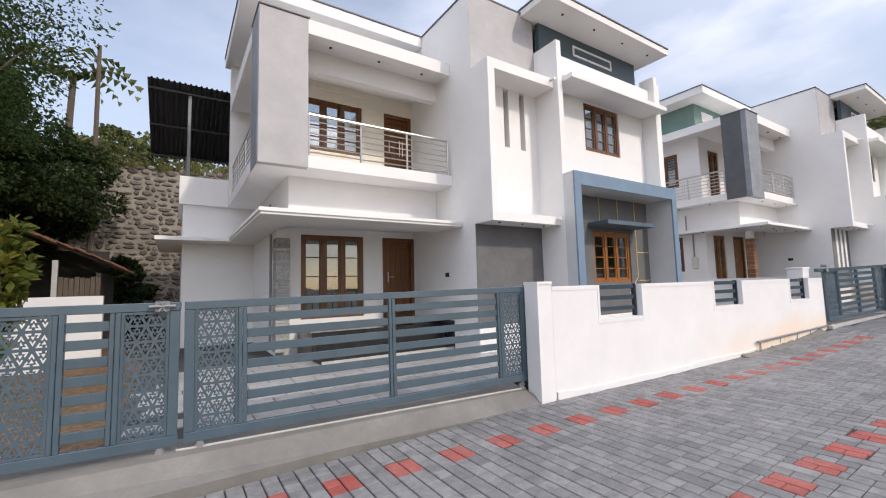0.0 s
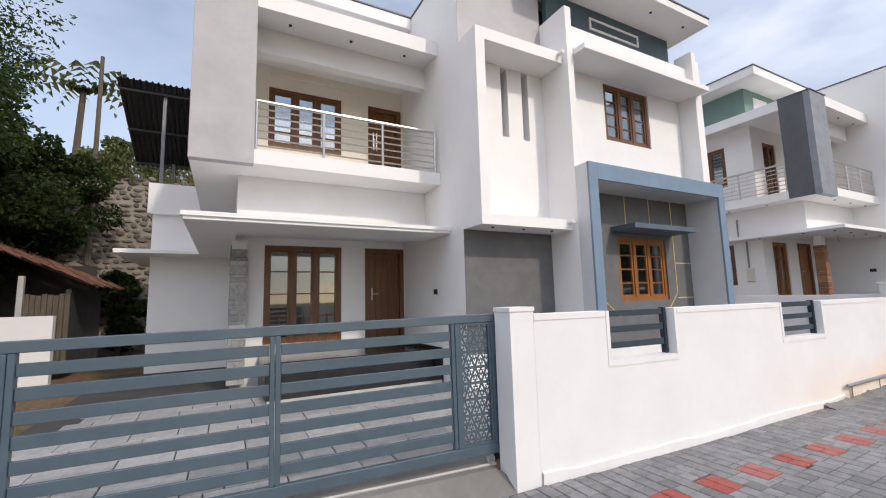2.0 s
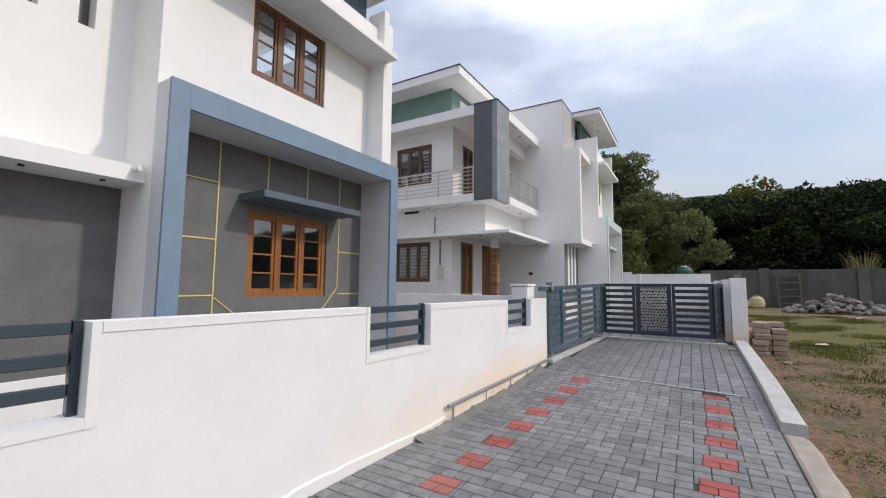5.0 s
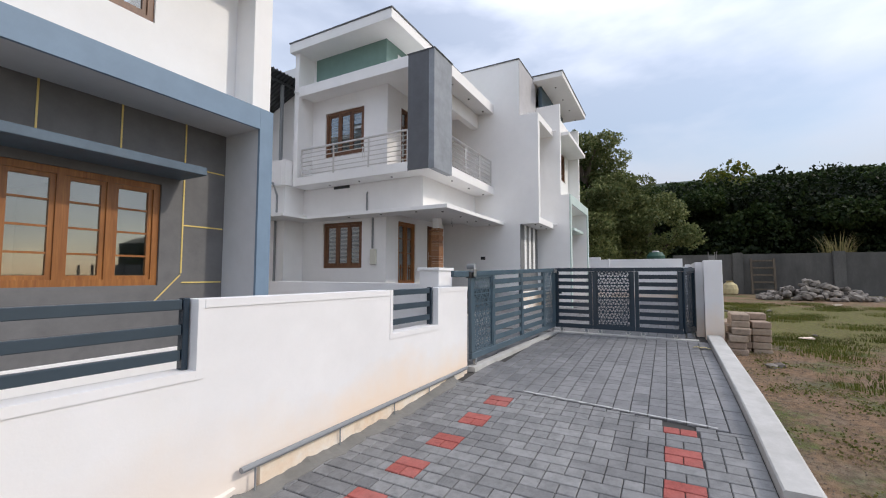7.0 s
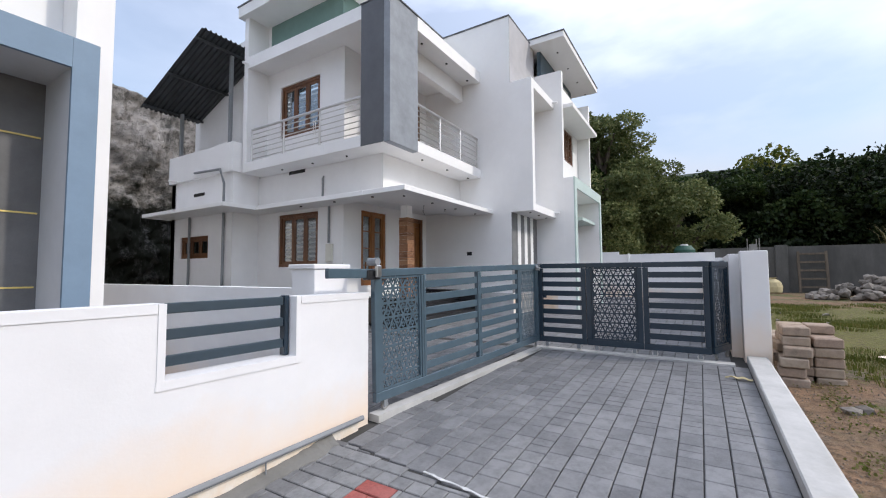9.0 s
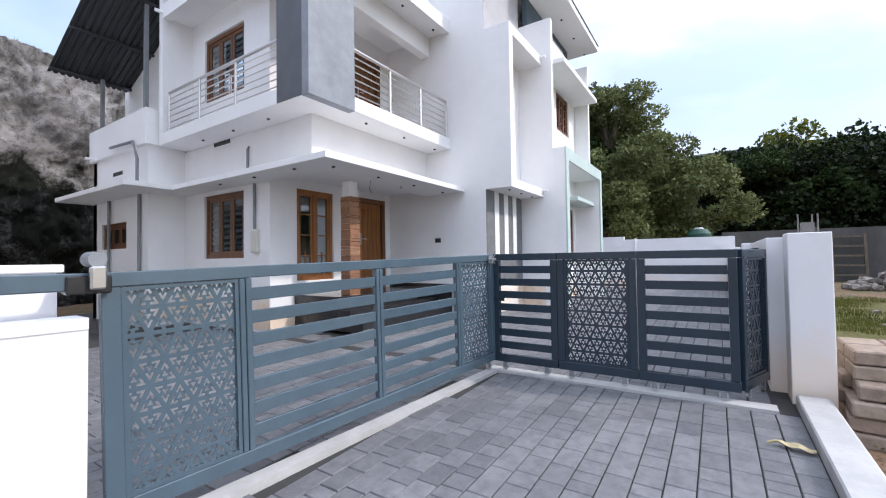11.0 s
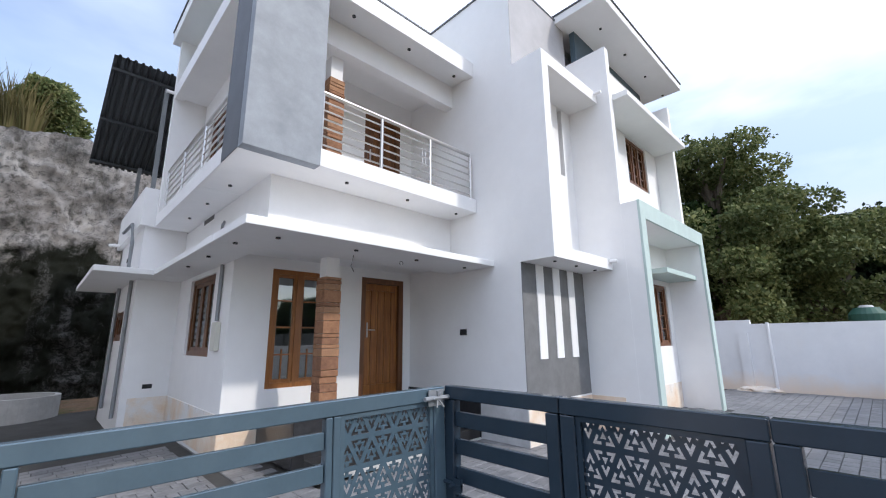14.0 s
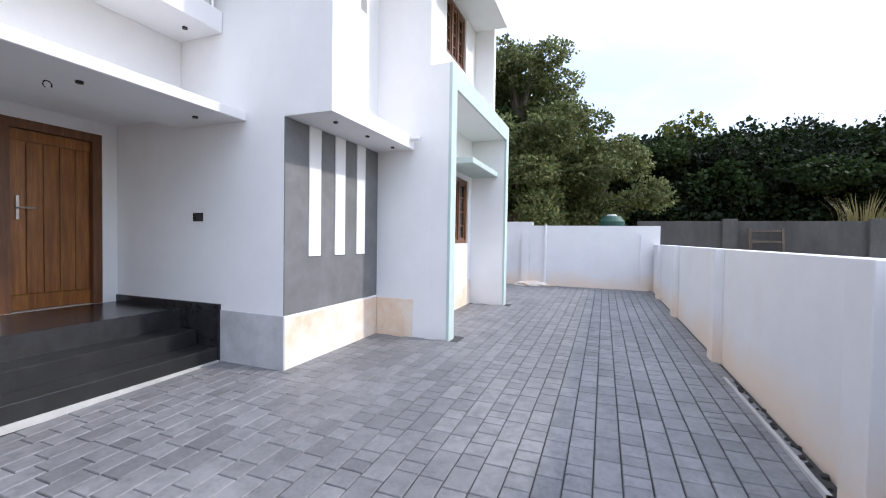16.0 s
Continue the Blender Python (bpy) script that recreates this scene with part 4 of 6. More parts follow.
# ---- compound walls ----
def wall_run(name, pts, top, thick, notches, material, label):
    """A low boundary wall along a slightly bent line, with stepped notches in its top. notches: (x0, x1, floor)."""
    cuts = sorted({p[0] for p in pts} | {n for a in notches for n in a[:2]})
    bm = bmesh.new()

    def yy(x):
        for (a, u), (b, v) in zip(pts, pts[1:]):
            if a <= x <= b:
                return u + (v - u) * (x - a) / (b - a)
        return pts[-1][1]
    for a, b in zip(cuts, cuts[1:]):
        zt = next((n[2] for n in notches if n[0] <= a and b <= n[1]), top)
        vs = [bm.verts.new(p) for p in ((a, yy(a), -0.1), (b, yy(b), -0.1), (b, yy(b) + thick, -0.1), (a, yy(a) + thick, -0.1), (a, yy(a), zt), (b, yy(b), zt), (b, yy(b) + thick, zt), (a, yy(a) + thick, zt))]
        for q in ((3, 2, 1, 0), (4, 5, 6, 7), (0, 1, 5, 4), (1, 2, 6, 5), (2, 3, 7, 6), (3, 0, 4, 7)):
            bm.faces.new([vs[i] for i in q])
    w = tagged(part(name, bm, material), label, "wall", kind="structure")
    # raised edge along the top and round the notches
    for a, b in zip(cuts, cuts[1:]):
        zt = next((n[2] for n in notches if n[0] <= a and b <= n[1]), top)
        m = bmesh.new()
        tube_pts = [(a - 0.04, b + 0.04)] if zt < top else [(a + (0.04 if any(abs(n[1] - a) < 1e-6 for n in notches) else 0), b - (0.04 if any(abs(n[0] - b) < 1e-6 for n in notches) else 0))]
        for u, v in tube_pts:
            vs = [m.verts.new(p) for p in ((u, yy(u) - 0.006, zt - 0.045), (v, yy(v) - 0.006, zt - 0.045), (v, yy(v) + thick + 0.01, zt - 0.045), (u, yy(u) + thick + 0.01, zt - 0.045),
                                           (u, yy(u) - 0.006, zt + 0.006), (v, yy(v) - 0.006, zt + 0.006), (v, yy(v) + thick + 0.01, zt + 0.006), (u, yy(u) + thick + 0.01, zt + 0.006))]
            for q in ((3, 2, 1, 0), (4, 5, 6, 7), (0, 1, 5, 4), (1, 2, 6, 5), (2, 3, 7, 6), (3, 0, 4, 7)):
                m.faces.new([vs[i] for i in q])
        part("coping", m, material, w)
    for n in notches:
        for x in (n[0] - 0.036, n[1] - 0.004):
            part("coping", boxes((x, x + 0.04, yy(x) - 0.007, yy(x) + thick + 0.012, n[2] - 0.046, top + 0.007)), material, w)
    return w, yy


wall_street, wall_y = wall_run("wall_street", [(3.73, 3.60), (5.40, 3.468), (7.29, 3.378), (11.06, 3.18), (11.56, 3.155)], 1.455, 0.15,
                               [(4.55, 5.40, 1.01), (7.29, 8.18, 1.04), (10.02, 10.85, 1.04)], WALLW, "white plastered compound wall with stepped notches")
pier_a = part("pier", boxes((3.49, 3.732, 3.602, 3.82, 0.0, 1.49), (3.482, 3.74, 3.594, 3.826, 1.49, 1.525)), WALLW)
tagged(pier_a, "white plastered gate pier at the wall end", "pier", kind="structure")
pier_b = part("pier", boxes((11.14, 11.5, 3.34, 3.62, 0.0, 1.66), (11.12, 11.52, 3.325, 3.64, 1.66, 1.70), bev=0.006), WALLW)
tagged(pier_b, "white plastered gate pier with a cap", "pier", kind="structure")

# rough cement skirt along the foot of the street wall
skirt = bmesh.new()
prev = None
for k in range(60):
    x = 3.74 + k * 4.7 / 59
    h = road_z(x) + 0.085 + 0.03 * noise.noise(Vector((k * 0.21, 1.5, 0))) + 0.012 * noise.noise(Vector((k * 0.9, 6.5, 0)))
    d = 0.018 + 0.008 * noise.noise(Vector((k * 0.5, 3.3, 0)))
    r = [skirt.verts.new(p) for p in ((x, wall_y(x) - d, -0.05), (x, wall_y(x) - d, h - 0.012), (x, wall_y(x) + 0.004, h))]
    if prev:
        for i in range(2):
            skirt.faces.new((prev[i], r[i], r[i + 1], prev[i + 1]))
    prev = r
bmesh.ops.recalc_face_normals(skirt, faces=skirt.faces)
part("skirt", skirt, WALLW, wall_street, "rough cement skirt at the wall foot")

# stained footing with a grey conduit on it
m = bmesh.new()
vs = []
for k in range(13):
    x = 8.6 + k * 0.235
    y, zt = wall_y(x) - 0.03, 0.36 + 0.025 * (x - 8.6)
    vs.append([m.verts.new(p) for p in ((x, y, 0), (x, y, zt), (x, y + 0.04, zt), (x, y + 0.04, 0))])
for a, b in zip(vs, vs[1:]):
    for i in range(4):
        m.faces.new((a[i], b[i], b[(i + 1) % 4], a[(i + 1) % 4]))
m.faces.new(vs[0]), m.faces.new(vs[-1][::-1])
part("footing", m, STAINED, wall_street, "mud-stained footing band")
m = bmesh.new()
prev = None
for k in range(64):
    x = 7.9 + k * 3.25 / 63
    w = 0.1 + 0.05 * noise.noise(Vector((k * 0.33, 8.0, 0))) + 0.02 * noise.noise(Vector((k * 1.3, 2.0, 0)))
    h = 0.04 + 0.03 * noise.noise(Vector((k * 0.45, 5.0, 0))) + (0.03 * max(0, (x - 10.7) / 0.45))
    y, z = wall_y(min(x, 11.06)) - 0.032, road_z(x)
    r = [m.verts.new(p) for p in ((x, y, z + h), (x, y - w * 0.45, z + h * 0.45 + 0.012 * noise.noise(Vector((k * 0.9, 1.0, 0)))), (x, y - w, z + 0.006), (x, y - w - 0.01, z - 0.02))]
    if prev:
        for i in range(3):
            m.faces.new((prev[i], r[i], r[i + 1], prev[i + 1]))
    prev = r
part("cement_fillet", m, CONC, wall_street, "rough dirty cement fillet along the wall foot")
conduit = part("conduit", bar([(x, wall_y(x) - 0.05, 0.385 + 0.025 * (x - 8.6)) for x in (8.45, 9, 10, 11, 11.45)], 0.021, 8), PIPE)
tagged(conduit, "thin grey conduit clipped along the wall footing", "pipe")
for x in (8.55, 9.3, 10.0, 10.6):
    part("clip", bar([(x, wall_y(x) - 0.05, 0.39 + 0.025 * (x - 8.6)), (x, wall_y(x) - 0.05, 0.2)], 0.006, 6), PIPE, conduit)
tagged(part("wall_between", boxes((11.2, 11.35, 3.64, 14.5, 0, 1.5)), WALLW), "white plastered wall between the two plots", "wall", kind="structure")
tagged(part("wall_left", boxes((-14, -1.4, 11.26, 11.42, 0, 1.48)), WALLW), "white plastered low garden wall", "wall", kind="structure")
wall_field = tagged(part("wall_field", boxes((15.49, 27.0, 0.29, 0.44, 0, 1.85), bev=0.005), WALLW), "white plastered boundary wall with pilasters", "wall", kind="structure")
for x in (17.35, 20.2, 23.05, 25.4):
    part("pilaster", boxes((x, x + 0.24, 0.438, 0.53, 0.2, 1.855), bev=0.005), WALLW, wall_field)
pier_c = part("pier", boxes((15.22, 15.48, 0.05, 0.325, 0.2, 1.875), bev=0.006), WALLW)
tagged(pier_c, "white plastered gate pier with bare rods on top", "pier", kind="structure")
part("core", boxes((15.30, 15.38, 0.14, 0.22, 1.875, 1.96)), CONC, pier_c, "bare concrete stub")
for dx, dy in ((0.0, 0.0), (0.1, 0.02), (0.02, 0.12)):
    part("rod", bar([(15.29 + dx, 0.12 + dy, 1.87), (15.29 + dx + 0.01, 0.12 + dy, 2.03)], 0.006, 6), CONC, pier_c)
wall_back = tagged(part("wall_back", boxes((27.0, 27.15, 0.3, 3.58, 0, 2.33), (27.0, 27.15, 3.58, 16, 0, 2.44)), WALLW), "white plastered rear boundary wall", "wall", kind="structure")
for y in (0.55, 3.65, 6.4):
    part("pilaster", boxes((26.9, 27.0, y, y + 0.22, 0.3, 2.1)), WALLW, wall_back)
part("pipe", bar([(26.95, 3.2, 0.5), (26.95, 3.2, 2.36)], 0.035, 10), WHITE, wall_back, "white rain pipe")
dirt = bmesh.new()
bmesh.ops.create_icosphere(dirt, subdivisions=3, radius=1.0)
for v in dirt.verts:
    v.co = Vector((v.co.x * 0.16, v.co.y * 0.5, max(-0.02, v.co.z * 0.13))) * (1 + 0.4 * noise.noise(v.co * 2.3))
soil = tagged(part("soil_heap", dirt, STAINED), "low heap of swept mud against the rear wall", "soil")
soil.location = (26.82, 3.55, 0.625)
wall_far = tagged(part("wall_far", boxes((30.6, 30.8, -45, 0.6, 0, 2.62)), OLDWALL), "weathered grey block boundary wall", "wall", kind="structure")
for k in range(15):
    part("pilaster", boxes((30.45, 30.62, -2.25 - k * 3.6, -1.85 - k * 3.6, 0, 2.68), bev=0.01), OLDWALL, wall_far)

# ---- notch grilles ----
def notch_grille(x0, x1, floor):
    g = empty("wall_grille", ((x0 + x1) / 2, wall_y(x0) + 0.07, floor), "blue-grey steel slat grille set in a wall notch", "grille", "wall grilles")
    w = (x1 - x0) / 2 - 0.045
    dy = (wall_y(x1) - wall_y(x0)) / (x1 - x0)
    g.rotation_euler = (0, 0, math.atan(dy))
    part("post", boxes((-w - 0.04, -w - 0.012, -0.022, 0.022, 0.008, 1.45 - floor), bev=0.004), GATE_D, g, "slim dark blue-grey end post")
    part("post", boxes((w - 0.0, w + 0.036, -0.03, 0.03, 0.008, 1.47 - floor), bev=0.004), GATE_D, g, "dark blue-grey end post")
    for k in range(3):
        z = 1.105 - floor + k * 0.148
        part("slat", boxes((-w - 0.01, w - 0.002, -0.016, 0.016, z, z + 0.06), bev=0.004), GRILLE, g)


for a, b, z in ((4.55, 5.40, 1.01), (7.29, 8.18, 1.04), (10.02, 10.85, 1.04)):
    notch_grille(a, b, z)


# ---- gates ----
def lattice(w, h, side=0.144):
    """A steel sheet cut through with chevrons and small triangles."""
    bm = bmesh.new()
    rows = max(1, round(h / 0.125))
    rh = h / rows
    cols = max(2, round(w / (side / 2)))
    half = w / (cols + 1)

    def tri(c, s):
        g = sum(c, Vector()) / 3
        return [g + (p - g) * s for p in c]
    for r in range(rows):
        for i in range(cols):
            upward = (i + r) % 2 == 0
            x0, x1, x2 = i * half, (i + 1) * half, (i + 2) * half
            z0, z1 = r * rh, (r + 1) * rh
            c = [Vector((x0, 0, z0)), Vector((x2, 0, z0)), Vector((x1, 0, z1))] if upward else [Vector((x0, 0, z1)), Vector((x1, 0, z0)), Vector((x2, 0, z1))]
            T = [[bm.verts.new(p) for p in tri(c, s)] for s in (1.0, 0.74, 0.44, 0.22)]
            for j in range(3):
                n = (j + 1) % 3
                bm.faces.new((T[0][j], T[0][n], T[1][n], T[1][j]))
                bm.faces.new((T[2][j], T[2][n], T[3][n], T[3][j]))
                a, b, d, e = T[1][j].co, T[1][n].co, T[2][j].co, T[2][n].co
                q = [a.lerp(b, 0.41), a.lerp(b, 0.59), d.lerp(e, 0.66), d.lerp(e, 0.34)]
                bm.faces.new([bm.verts.new(v) for v in q])
        for x, e in ((0, half), (w, w - half)):
            first = (r % 2 == 0) if x == 0 else ((cols - 1 + r) % 2 == 0)
            zz = (r + 1) * rh if first else r * rh
            bm.faces.new([bm.verts.new(p) for p in ((x, 0, r * rh), (e, 0, zz), (x, 0, (r + 1) * rh))])
    bmesh.ops.remove_doubles(bm, verts=bm.verts, dist=0.0004)
    bmesh.ops.recalc_face_normals(bm, faces=bm.faces)
    bmesh.ops.solidify(bm, geom=bm.faces[:], thickness=0.004)
    return bm


def gate_leaf(at, yaw, bays, height, material, label, outer=0.075, inner=0.035, gaps=8, t=0.025, tilt=0.0, rail=0.068):
    """A steel gate leaf: outer frame, posts between bays, slats or a pierced sheet in each bay. bays: (width, 'slat' or 'sheet')."""
    g = empty("gate", at, label, "gate", "steel gates")
    g.rotation_euler = (0, tilt, yaw)
    width = sum(b[0] for b in bays)
    part("top_rail", boxes((0, width, -t, t, height - rail, height), bev=0.004), material, g)
    part("bottom_rail", boxes((0, width, -t, t, 0, rail + 0.012), bev=0.004), material, g)
    x = 0.0
    lo, hi = rail + 0.014, height - rail - 0.002
    for i, (w, kind) in enumerate(bays):
        pl, pr = outer if i == 0 else inner, outer if i == len(bays) - 1 else inner
        part("post", boxes((x, x + pl, -t - 0.001, t + 0.001, lo, hi), bev=0.004), material, g)
        part("post", boxes((x + w - pr, x + w - 0.004, -t - 0.001, t + 0.001, lo, hi), bev=0.004), material, g)
        a, b = x + pl + 0.002, x + w - pr - 0.002
        if kind == "slat":
            pitch = (hi - lo) / (gaps - 0.56)
            for k in range(gaps - 1):
                z = lo + pitch * (k + 0.44)
                part("slat", boxes((a, b, -0.012, 0.012, z, z + pitch * 0.56), bev=0.003), material, g)
        else:
            fr = 0.02
            part("sheet_frame", boxes((a, a + fr, -0.016, 0.016, lo, hi), (b - fr, b, -0.016, 0.016, lo, hi), (a + fr, b - fr, -0.016, 0.016, lo, lo + fr), (a + fr, b - fr, -0.016, 0.016, hi - fr, hi)), material, g)
            s = part("sheet", lattice(b - a + 0.04, hi - lo + 0.04), material, g, "sheet cut with triangles and chevrons")
            s.location = (a - 0.02, 0.002, lo - 0.02)
        x += w
    for wx in (0.12, width - 0.12):
        part("wheel", bar([(wx, -0.012, -0.045), (wx, 0.012, -0.045)], 0.036, 14), CHROME, g, "small worn steel roller")
        part("bracket", boxes((wx - 0.022, wx + 0.022, -0.018, -0.014, -0.06, 0.02), (wx - 0.022, wx + 0.022, 0.014, 0.018, -0.06, 0.02)), PIPE, g)
    return g


def bearing(p, q):
    return math.atan2(q[1] - p[1], q[0] - p[0])


ga, gb = (-0.053, 4.13), (3.55, 3.86)
gate_leaf((*ga, 0.29), bearing(ga, gb), [(0.435, "sheet"), (1.395, "slat"), (1.37, "slat"), (0.41, "sheet")], 1.14, GATE, "closed blue-grey steel sliding gate with cut-out end sheets", tilt=-0.012)
gc = (-2.6, 4.32)
gate_leaf((*gc, 0.285), bearing(gc, (-0.09, 4.135)), [(0.45, "sheet"), (0.89, "slat"), (0.41, "sheet"), (0.335, "slat"), (0.43, "sheet")], 1.145, GATE, "blue-grey steel side gate with cut-out sheets")
gd, ge = (11.62, 3.137), (14.965, 2.842)
gate_leaf((*gd, 0.525), bearing(gd, ge), [(0.655, "sheet"), (1.035, "slat"), (1.03, "slat"), (0.635, "sheet")], 1.135, GATE, "closed blue-grey steel sliding gate along the street", tilt=-0.026)
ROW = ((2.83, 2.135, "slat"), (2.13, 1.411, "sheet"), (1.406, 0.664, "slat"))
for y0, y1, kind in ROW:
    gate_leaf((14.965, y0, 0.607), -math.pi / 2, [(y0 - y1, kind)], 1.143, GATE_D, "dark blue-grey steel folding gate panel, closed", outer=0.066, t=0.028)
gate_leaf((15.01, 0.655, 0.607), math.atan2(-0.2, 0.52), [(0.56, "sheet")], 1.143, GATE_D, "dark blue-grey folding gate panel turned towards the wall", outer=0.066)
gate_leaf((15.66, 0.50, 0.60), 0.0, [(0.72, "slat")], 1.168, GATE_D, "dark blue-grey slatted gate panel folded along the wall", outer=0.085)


def gate_latch(at):
    g = empty("gate_latch", at, "steel sliding latch and spiked knob on the gate", "latch")
    part("bolt", bar([(-0.09, 0, 0), (0.09, 0, 0)], 0.012, 8), PIPE, g)
    part("plate", boxes((-0.05, 0.05, 0.012, 0.02, -0.04, 0.04)), PIPE, g)
    for k in range(6):
        a = k * math.pi / 3
        part("spike", bar([(0, 0, 0), (0.05 * math.cos(a), -0.02, 0.05 * math.sin(a))], 0.005, 5), PIPE, g)


gate_latch((14.86, 2.80, 1.695))
gate_latch((-0.22, 4.095, 1.40))
bolt = empty("gate_bolt", (14.925, 2.80, 1.28), "dark steel drop bolt joining two gate leaves", "bolt")
part("rod", bar([(0, 0.1, 0), (0, -0.1, 0)], 0.01, 8), GATE_D, bolt)
part("knob", bar([(0, -0.06, 0), (-0.05, -0.06, 0)], 0.008, 8), GATE_D, bolt)
part("plate", boxes((-0.008, 0.008, -0.1, -0.05, -0.03, 0.03)), GATE_D, bolt)
hinge = empty("gate_guide", (11.56, 3.10, 1.69), "grey gate guide roller with a padlock on the pier", "gate guide")
part("bracket", boxes((-0.1, 0.06, -0.03, 0.03, -0.12, -0.04), bev=0.006), BLACK, hinge)
part("roller", bar([(0.0, -0.05, 0.03), (0.0, 0.05, 0.03)], 0.035, 12), PIPE, hinge)
part("padlock", boxes((-0.03, 0.03, -0.07, -0.04, -0.1, 0.0), bev=0.008), CHROME, hinge)
arm = part("gate_tail_rail", boxes((11.05, 11.62, 3.085, 3.13, 1.585, 1.66), bev=0.005), GATE)
tagged(arm, "blue-grey steel rail end running past the pier", "rail")

# concrete threshold under the first gate and steel tracks
m = bmesh.new()
P = [(-4.0, 3.62), (1.2, 3.72), (2.4, 3.62), (3.6, 3.60), (3.6, 4.3), (-4.0, 4.6)]
top = [m.verts.new((x, y, (0.235 if y > 4 else 0.10))) for x, y in P]
bot = [m.verts.new((x, y, -0.1)) for x, y in P]
mid = [m.verts.new(p) for p in ((-4.0, 4.18, 0.235), (3.44, 3.80, 0.235))]
m.faces.new((top[0], top[1], top[2], top[3], mid[1], mid[0])), m.faces.new((mid[0], mid[1], top[4], top[5]))
for i in range(4):
    m.faces.new((bot[i], bot[i + 1], top[i + 1], top[i])) if i < 3 else None
bmesh.ops.recalc_face_normals(m, faces=m.faces)
tagged(part("threshold", m, CONC), "rough concrete ramp under the gate", "ramp", kind="structure")
track_1 = tagged(part("gate_track", bar([(-0.1, 4.13, 0.24), (3.48, 3.87, 0.24)], 0.012, 6), KERB), "worn steel gate track on concrete", "track")
track_2 = tagged(part("gate_track", boxes((0, 3.36, -0.06, 0.06, -0.05, 0.012)), KERB), "pale concrete strip with the gate track", "track")
track_2.location, track_2.rotation_euler = (11.6, 3.125, 0.425), (0, -0.025, bearing(gd, ge))
track_3 = tagged(part("gate_track", boxes((14.89, 15.05, 0.44, 2.9, 0.4, 0.522)), KERB), "pale concrete strip under the folding gate", "track")

# kerb on the field side
m = bmesh.new()
prev = None
for k in range(19):
    x = 9.9 + k * 0.2915
    z = road_z(x) + 0.085
    ring = [m.verts.new(p) for p in ((x, 0.31, z - 0.4), (x, 0.31, z - 0.01), (x, 0.30, z), (x, 0.12, z), (x, 0.10, z - 0.015), (x, 0.10, z - 0.4))]
    if prev:
        for i in range(5):
            m.faces.new((prev[i], ring[i], ring[i + 1], prev[i + 1]))
    prev = ring
    if k == 0:
        m.faces.new(ring)
bmesh.ops.recalc_face_normals(m, faces=m.faces)
tagged(part("kerb", m, KERB), "weathered concrete kerb along the paved lane", "kerb", kind="structure")
m = bmesh.new()
prev = None
for k in range(118):
    x = -9 + k * 0.16
    z = road_z(x) + 0.028 + 0.02 * noise.noise(Vector((k * 0.35, 0, 7)))
    e = 0.03 * noise.noise(Vector((k * 0.5, 3, 7)))
    ring = [m.verts.new(p) for p in ((x, 0.315, z - 0.3), (x, 0.31, z - 0.012), (x, 0.29, z), (x, 0.15 + e, z + 0.008 * noise.noise(Vector((k * 0.8, 6, 1)))), (x, 0.10 + e, z - 0.04), (x, 0.07 + e, z - 0.3))]
    if prev:
        for i in range(5):
            m.faces.new((prev[i], ring[i], ring[i + 1], prev[i + 1]))
    prev = ring
bmesh.ops.recalc_face_normals(m, faces=m.faces)
tagged(part("kerb", m, OLDKERB), "low worn soil-stained concrete edging of the lane", "kerb", kind="structure")
drip_bm = bmesh.new()
prev = None
for k in range(49):
    u, q = k * 1.75 / 48, noise.noise(Vector((k * 0.37, 4.0, 0)))
    w = max(0.003, 0.010 + 0.014 * noise.noise(Vector((k * 0.61, 9.0, 0))))
    r = [drip_bm.verts.new((u, 0.018 * q - w, 0)), drip_bm.verts.new((u, 0.018 * q - w * 0.6, 0.003)), drip_bm.verts.new((u, 0.018 * q + w * 0.6, 0.003)), drip_bm.verts.new((u, 0.018 * q + w, 0))]
    if prev:
        for i in range(3):
            drip_bm.faces.new((prev[i], r[i], r[i + 1], prev[i + 1]))
    prev = r
drip = tagged(part("paint_line", drip_bm, mat_plain("dried_cement_slurry", (0.55, 0.55, 0.54), 0.95, var=0.3, scale=9, fine=60, bump=0.3)), "spilt white cement line across the pavers", "line", kind="structure")
drip.location, drip.rotation_euler = (11.115, 2.28, 0.366), (0, 0.009, -math.pi / 2 - 0.139)

# open drain slot along the field wall
def drain():
    d = empty("drain_strip", (17.62, 0.44, 0.585), "dirt-filled drain slot with a pale cement lip along the wall", "drain")
    part("soil", boxes((0, 1.95, 0.004, 0.085, 0.0, 0.022), bev=0.008), JOINT, d)
    bm = bmesh.new()
    prev = None
    for k in range(24):
        x, q = k * 2.0 / 23, 0.006 * noise.noise(Vector((k * 0.7, 2.0, 0)))
        r = [bm.verts.new((x, y + q, z)) for y, z in ((0.088, -0.02), (0.09, 0.042), (0.118, 0.044), (0.125, -0.02))]
        if prev:
            for i in range(3):
                bm.faces.new((prev[i], r[i], r[i + 1], prev[i + 1]))
        prev = r
    part("lip", bm, KERB, d)
    rr = random.Random(3)
    for k in range(22):
        bm = bmesh.new()
        bmesh.ops.create_icosphere(bm, subdivisions=1, radius=rr.uniform(.012, .026))
        s = part("clod", bm, JOINT, d)
        s.location = (rr.uniform(.05, 1.9), rr.uniform(.025, .065), 0.03)


drain()


